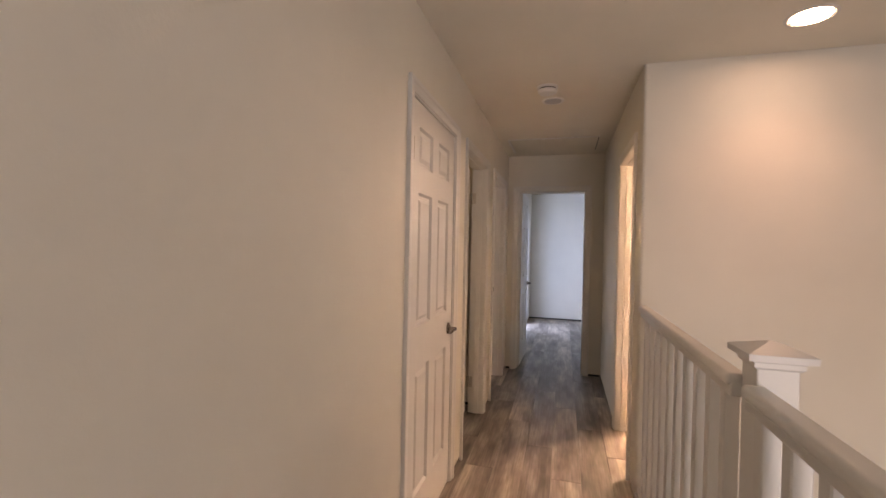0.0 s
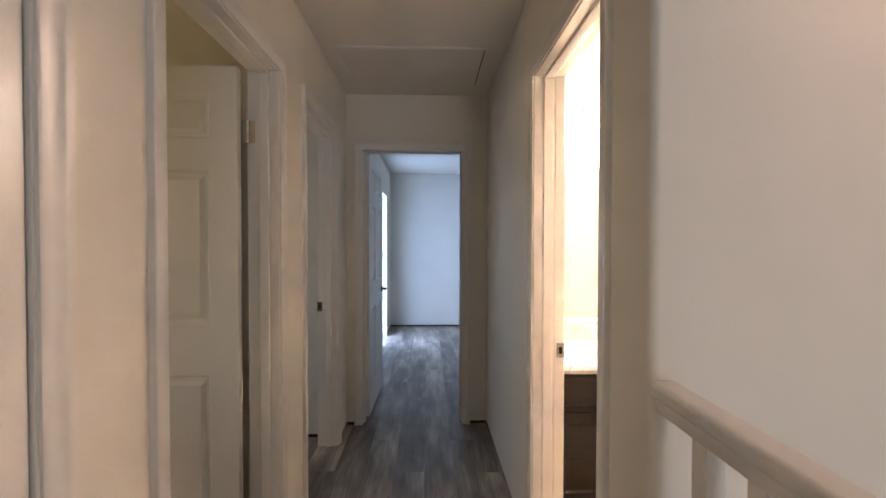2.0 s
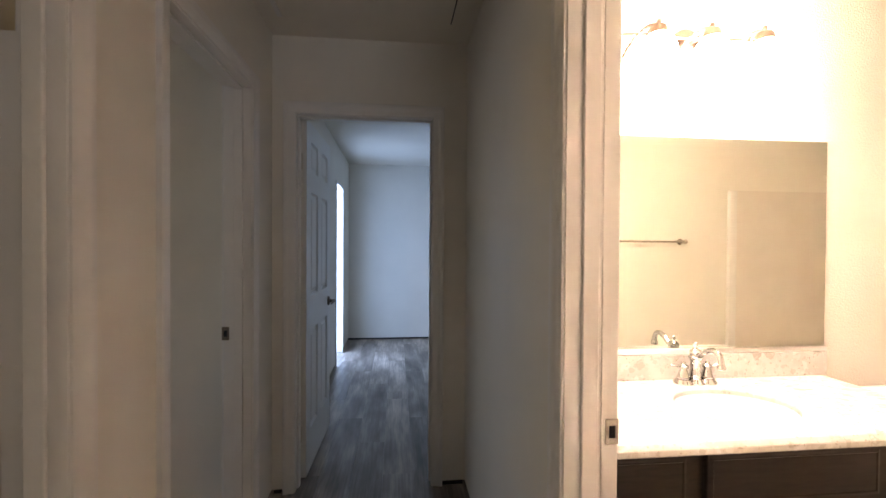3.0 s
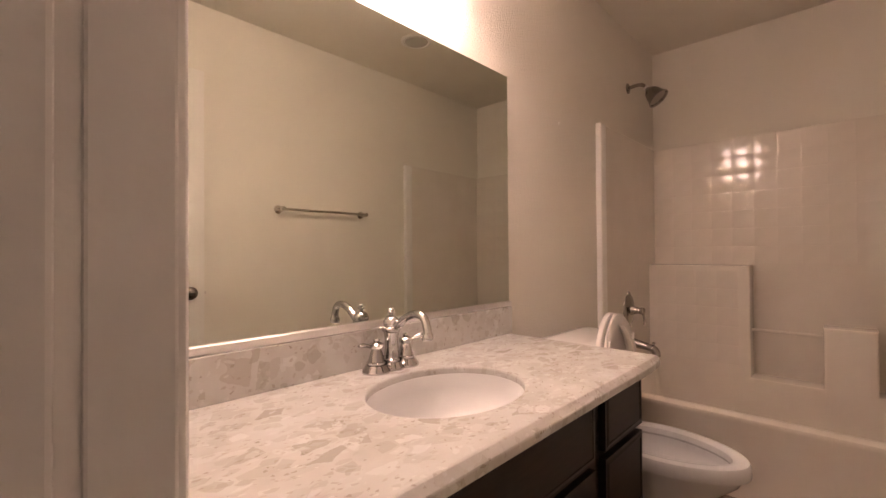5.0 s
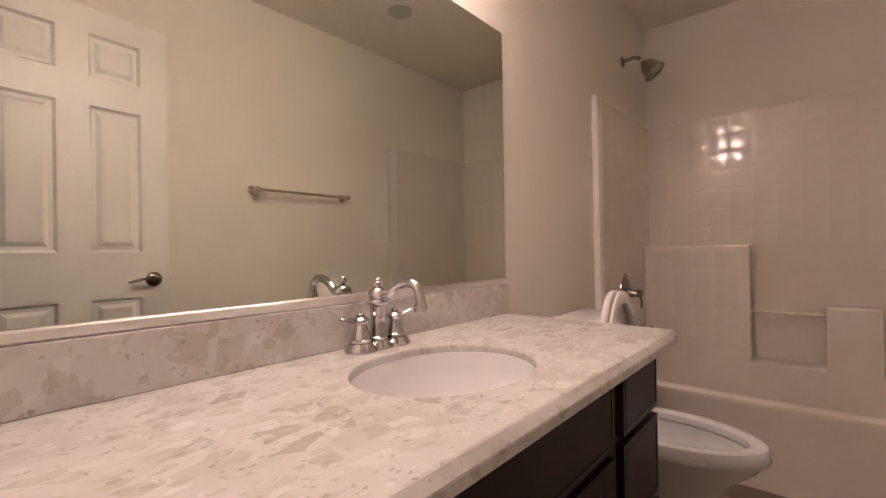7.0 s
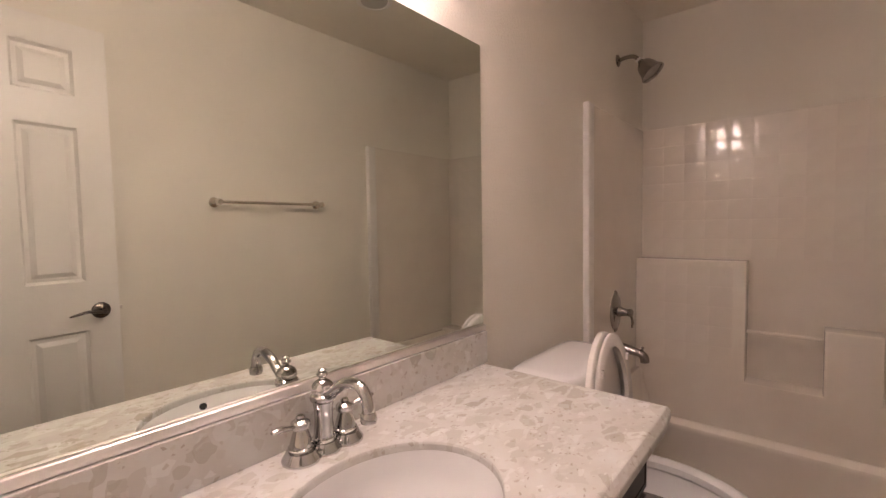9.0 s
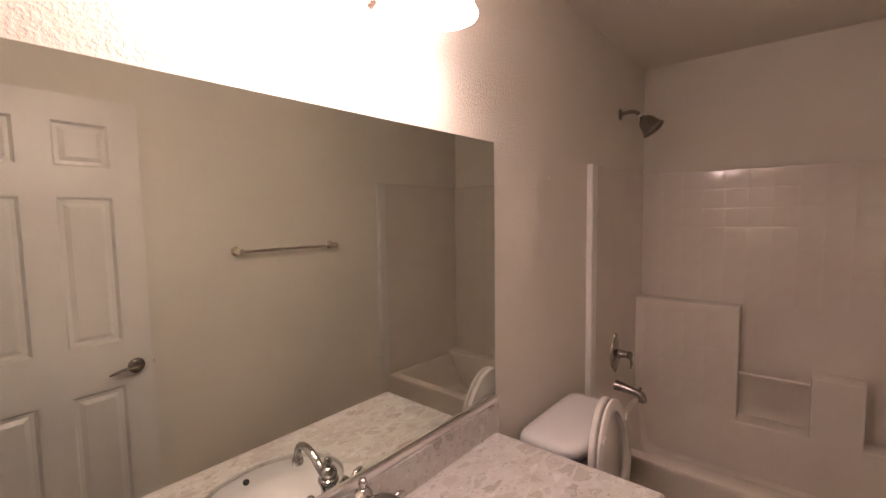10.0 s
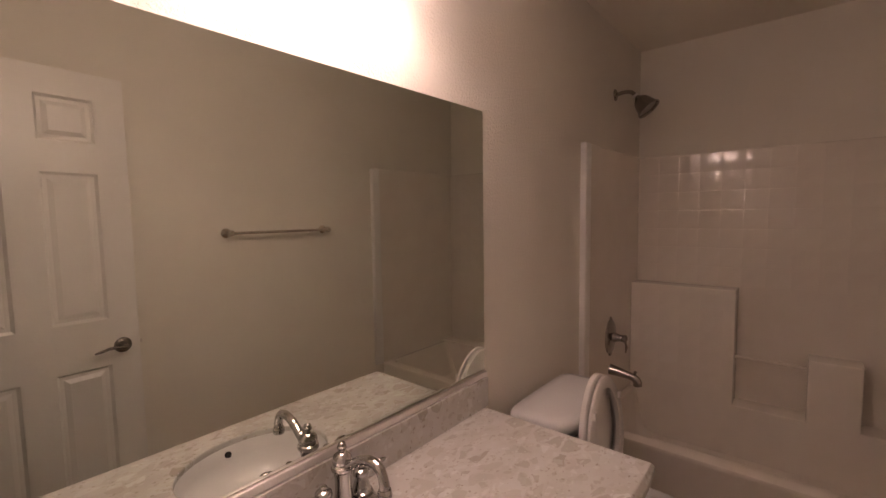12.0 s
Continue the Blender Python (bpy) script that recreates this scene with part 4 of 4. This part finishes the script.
def tub():
    t = thing("bathtub", (3.05, 3.59, 0), "white fibreglass bathtub with moulded tile surround", "bathtub")
    x0, x1, y0, y1, zr = 2.645, X_TUB - 0.002, Y_BS + 0.002, Y_VAN - 0.002, 0.368

    def rr(a0, a1, b0, b1, r, z, n=8):
        pts = []
        for cx, cy, st in ((a1 - r, b1 - r, 0), (a0 + r, b1 - r, 90), (a0 + r, b0 + r, 180), (a1 - r, b0 + r, 270)):
            for i in range(n + 1):
                a = radians(st + 90 * i / n)
                pts.append((cx + r * math.cos(a), cy + r * math.sin(a), z))
        return pts

    rings = [rr(x0 + 0.012, x1, y0, y1, 0.004, 0.0), rr(x0 + 0.012, x1, y0, y1, 0.004, 0.06), rr(x0 + 0.004, x1, y0, y1, 0.004, 0.34), rr(x0, x1, y0, y1, 0.004, zr - 0.018), rr(x0 + 0.003, x1, y0, y1, 0.004, zr - 0.006), rr(x0 + 0.012, x1 - 0.002, y0 + 0.001, y1 - 0.001, 0.004, zr),
             rr(x0 + 0.060, x1 - 0.130, y0 + 0.04, y1 - 0.04, 0.05, zr), rr(x0 + 0.068, x1 - 0.140, y0 + 0.048, y1 - 0.048, 0.05, zr - 0.010), rr(x0 + 0.095, x1 - 0.15, y0 + 0.13, y1 - 0.075, 0.07, 0.12), rr(x0 + 0.14, x1 - 0.17, y0 + 0.22, y1 - 0.12, 0.08, 0.07)]
    part("basin", loft(bmesh.new(), rings), M_FIBRE, t, "", 40)
    xs, xf, top = X_TUB - 0.032, X_TUB - 0.165, 1.782
    s = part("back_panel", box(xs, X_TUB - 0.002, y0, y1, zr - 0.002, top, bevel=0.006, seg=3), M_FIBRE, t, "glossy moulded back panel", 40)
    # shelf blocks that stand out from the back panel
    ya, yb, zl = y0 + 0.012, y1 - 0.012, 0.384
    outline = ((ya, 0.09), (ya, zl), (3.30, zl), (3.30, 0.700), (3.502, 0.700), (3.502, zl), (3.812, zl), (3.812, 1.018), (yb, 1.018), (yb, 0.09))

    def inset(d):
        out, k = [], len(outline)
        for i in range(k):
            p, q, w = (Vector(outline[j % k]) for j in (i - 1, i, i + 1))
            a, b = (q - p).normalized(), (w - q).normalized()
            out.append((q.x + d * (a.y + b.y), q.y - d * (a.x + b.x)))
        return out

    bm = loft(bmesh.new(), [[(x, y, z) for y, z in inset(d)] for x, d in ((xs + 0.004, 0), (xf + 0.014, 0), (xf + 0.007, 0.0015), (xf + 0.0025, 0.0055), (xf, 0.013))])
    part("shelf_block", bm, M_FIBRE, t, "", 50)
    part("grab_bar", tube(bmesh.new(), [(xf + 0.018, 3.806, 0.655), (xf + 0.018, 3.508, 0.655)], 0.009, 14), M_FIBRE, t, "slim white towel bar", 60)
    # end panels with their front flange
    for y, sgn in ((Y_VAN, -1), (Y_BS, 1)):
        a, b = sorted((y + sgn * 0.002, y + sgn * 0.014))
        part("end_panel", box(2.640, xs, a, b, zr - 0.002, top, bevel=0.003), M_FIBRE, t)
        a, b = sorted((y - sgn * 0.012, y + sgn * 0.028))
        part("flange", box(2.572, 2.638, a, b, zr - 0.002, top, bevel=0.006, seg=3), M_PLASTIC, t, "", 50)
    # moulded tiles
    p, me = 0.1085, None
    for k in range(7):
        for i in range(13):
            yc, zc = 4.02 + p * (2.5 - i), 1.7265 - p * k
            if yc > y1 - 0.06 or yc < y0 + 0.06:
                continue
            if me is None:
                bm = bmesh.new()
                w = h = p / 2 - 0.0008
                loft(bm, [[(d, a, b) for a, b in ((-u, -v), (u, -v), (u, v), (-u, v))] for d, u, v in ((0.002, w, h), (-0.0002, w - 0.0006, h - 0.0006), (-0.0006, w - 0.0020, h - 0.0020), (-0.0008, w - 0.0046, h - 0.0046))], False, True)
                ob = part("tile", bm, M_FIBRE, s, "", 30)
                me = ob.data
            else:
                ob = new("tile", me)
                ob.parent, ob.matrix_parent_inverse = s, world_of(s).inverted()
            ob.location = (xs, yc, zc)


tub()


def shelf_tiles():
    t = [o for o in bpy.data.objects if o.name == "shelf_block"][0]
    me = [o for o in bpy.data.objects if o.name == "tile"][0].data
    for i in range(4):
        for k in range(5):
            ob = new("tile", me)
            ob.parent, ob.matrix_parent_inverse = t, world_of(t).inverted()
            ob.location = (X_TUB - 0.1648, 4.245 - 0.1085 * i, 0.935 - 0.1085 * k)


shelf_tiles()


def shower():
    h = thing("shower_fixture", (3.03, Y_VAN, 2.09), "dull chrome shower head on a bent arm", "shower head")
    x, z, y = 3.03, 2.09, Y_VAN
    part("escutcheon", lathe(bmesh.new(), (x, y - 0.001, z), (0, -1, 0), [(0, 0.032), (0.004, 0.030), (0.012, 0.014), (0.013, 0.010)], 24), M_DULL, h, "", 40)
    part("arm", tube(bmesh.new(), smooth_path([(x, y - 0.005, z), (x, y - 0.045, z + 0.006), (x, y - 0.08, z + 0.002), (x, y - 0.105, z - 0.018), (x, y - 0.118, z - 0.036)]), 0.0105, 14), M_DULL, h, "", 60)
    head = part("head", lathe(bmesh.new(), (x, y - 0.112, z - 0.028), (0, -0.64, -0.77), [(0, 0.013), (0.010, 0.016), (0.018, 0.026), (0.032, 0.038), (0.055, 0.046), (0.078, 0.051), (0.090, 0.057), (0.097, 0.062), (0.101, 0.061), (0.101, 0.054), (0.094, 0.050)], 36), M_DULL, h, "", 35)
    part("collar", lathe(bmesh.new(), (x, y - 0.104, z - 0.019), (0, -0.64, -0.77), [(0, 0.014), (0.003, 0.0155), (0.011, 0.0155), (0.014, 0.014)], 20), M_PLASTIC, head, "pale collar nut", 40)
    v = thing("shower_valve", (2.965, Y_VAN, 0.757), "round chrome shower valve with lever", "valve")
    yv = Y_VAN - 0.014
    oval = Matrix.Translation((2.965, yv, 0.757)) @ Matrix.Diagonal((0.86, 1, 1.06, 1))
    plate = part("plate", turned(lathe(bmesh.new(), (0, 0, 0), (0, -1, 0), [(0, 0.092), (0.004, 0.091), (0.009, 0.084), (0.012, 0.072), (0.016, 0.058), (0.020, 0.034)], 40), oval), M_DULL, v, "", 30)
    for sz in (1, -1):
        part("plate_tip", lathe(bmesh.new(), (2.965, yv, 0.757 + sz * 0.093), (0, -1, 0), [(0, 0.020), (0.005, 0.019), (0.010, 0.012), (0.012, 0.002)], 18), M_DULL, plate, "", 30)
    k = part("hub", lathe(bmesh.new(), (2.965, yv - 0.012, 0.757), (0, -1, 0), [(0, 0.031), (0.012, 0.026), (0.04, 0.019), (0.056, 0.017), (0.060, 0.021), (0.074, 0.021), (0.080, 0.014), (0.082, 0.004)], 24), M_DULL, v, "", 40)
    part("lever", tube(bmesh.new(), smooth_path([(2.965, yv - 0.075, 0.757), (2.972, yv - 0.082, 0.735), (2.978, yv - 0.086, 0.705), (2.984, yv - 0.080, 0.675)]), [0.011, 0.008, 0.007, 0.005], 12, 0.8), M_DULL, k, "", 60)
    s = thing("tub_spout", (2.975, Y_VAN, 0.56), "chrome tub spout with diverter knob", "spout")
    body = part("body", tube(bmesh.new(), smooth_path([(2.975, yv, 0.566), (2.975, yv - 0.05, 0.561), (2.975, yv - 0.10, 0.553), (2.975, yv - 0.132, 0.545), (2.975, yv - 0.146, 0.528), (2.975, yv - 0.149, 0.505)]), [0.031, 0.025, 0.0205, 0.021, 0.0225, 0.022], 20), M_DULL, s, "", 50)
    part("diverter", lathe(bmesh.new(), (2.975, yv - 0.136, 0.562), (0, 0, 1), [(0, 0.005), (0.012, 0.005), (0.014, 0.009), (0.020, 0.009), (0.022, 0.005)], 14), M_DULL, body, "", 40)


shower()


def towel_bar():
    t = thing("towel_bar", (1.865, Y_BS, 1.37), "brushed nickel towel bar on the wall", "towel bar")
    for x in (1.565, 2.165):
        part("post", lathe(bmesh.new(), (x, Y_BS + 0.001, 1.37), (0, 1, 0), [(0, 0.026), (0.005, 0.026), (0.010, 0.020), (0.016, 0.013), (0.045, 0.011), (0.058, 0.017), (0.072, 0.017), (0.080, 0.012)], 24), M_SATIN, t, "", 40)
    part("bar", tube(bmesh.new(), [(1.555, Y_BS + 0.065, 1.37), (2.175, Y_BS + 0.065, 1.37)], 0.0085, 14), M_SATIN, t, "", 60)


towel_bar()


def fan_grille():
    f = thing("exhaust_fan", (2.42, 3.95, CEIL), "white slatted exhaust fan grille on the ceiling", "vent")
    part("frame", box(2.29, 2.55, 3.83, 4.09, CEIL - 0.014, CEIL - 0.0005, bevel=0.005), M_PLASTIC, f)
    for i in range(9):
        y = 3.855 + i * 0.0262
        part("slat", box(2.31, 2.53, y, y + 0.014, CEIL - 0.020, CEIL - 0.0135, bevel=0.002, seg=1), M_PLASTIC, f)


fan_grille()
n = thing("wall_anchor", (2.172, Y_VAN, 1.695), "small bare nail in the wall", "nail")
part("head", lathe(bmesh.new(), (2.172, Y_VAN - 0.0005, 1.695), (0, -1, 0), [(0, 0.005), (0.003, 0.005), (0.005, 0.003)], 12), M_PLASTIC, n, "", 40)

# ---- floor pieces ----


def floor_planks():
    w, l, me = 0.178, 1.22, None
    row = 0
    x = 0.38
    while x > -1.5:
        y = -1.72 + ((row * 0.413) % 1.22) - 1.22
        while y < 8.85:
            if y > -1.7 and y + l < 8.9 and (x - w / 2 > -0.88 or 2.4 < y + l / 2 < 4.5):
                if me is None:
                    ob = part("plank", box(-w / 2 + 0.0007, w / 2 - 0.0007, -l / 2 + 0.0007, l / 2 - 0.0007, -0.009, 0.0, bevel=0.0006, seg=1), M_PLANK, floor)
                    me = ob.data
                else:
                    ob = new("plank", me)
                    ob.parent, ob.matrix_parent_inverse = floor, world_of(floor).inverted()
                ob.location = (x - w / 2, y + l / 2, 0)
            y += l
        x -= w
        row += 1


floor_planks()


def floor_tiles():
    w, me = 0.305, None
    for i in range(8):
        for j in range(6):
            x, y = 0.385 + w * (i + 0.5), Y_BS - 0.08 + w * (j + 0.5)
            if x > 2.66 or y > Y_VAN + 0.1:
                continue
            if me is None:
                ob = part("tile", box(-w / 2 + 0.002, w / 2 - 0.002, -w / 2 + 0.002, w / 2 - 0.002, -0.007, 0.0, bevel=0.0015, seg=1), M_TAN, bath_floor)
                me = ob.data
            else:
                ob = new("tile", me)
                ob.parent, ob.matrix_parent_inverse = bath_floor, world_of(bath_floor).inverted()
            ob.location = (x, y, 0)


floor_tiles()
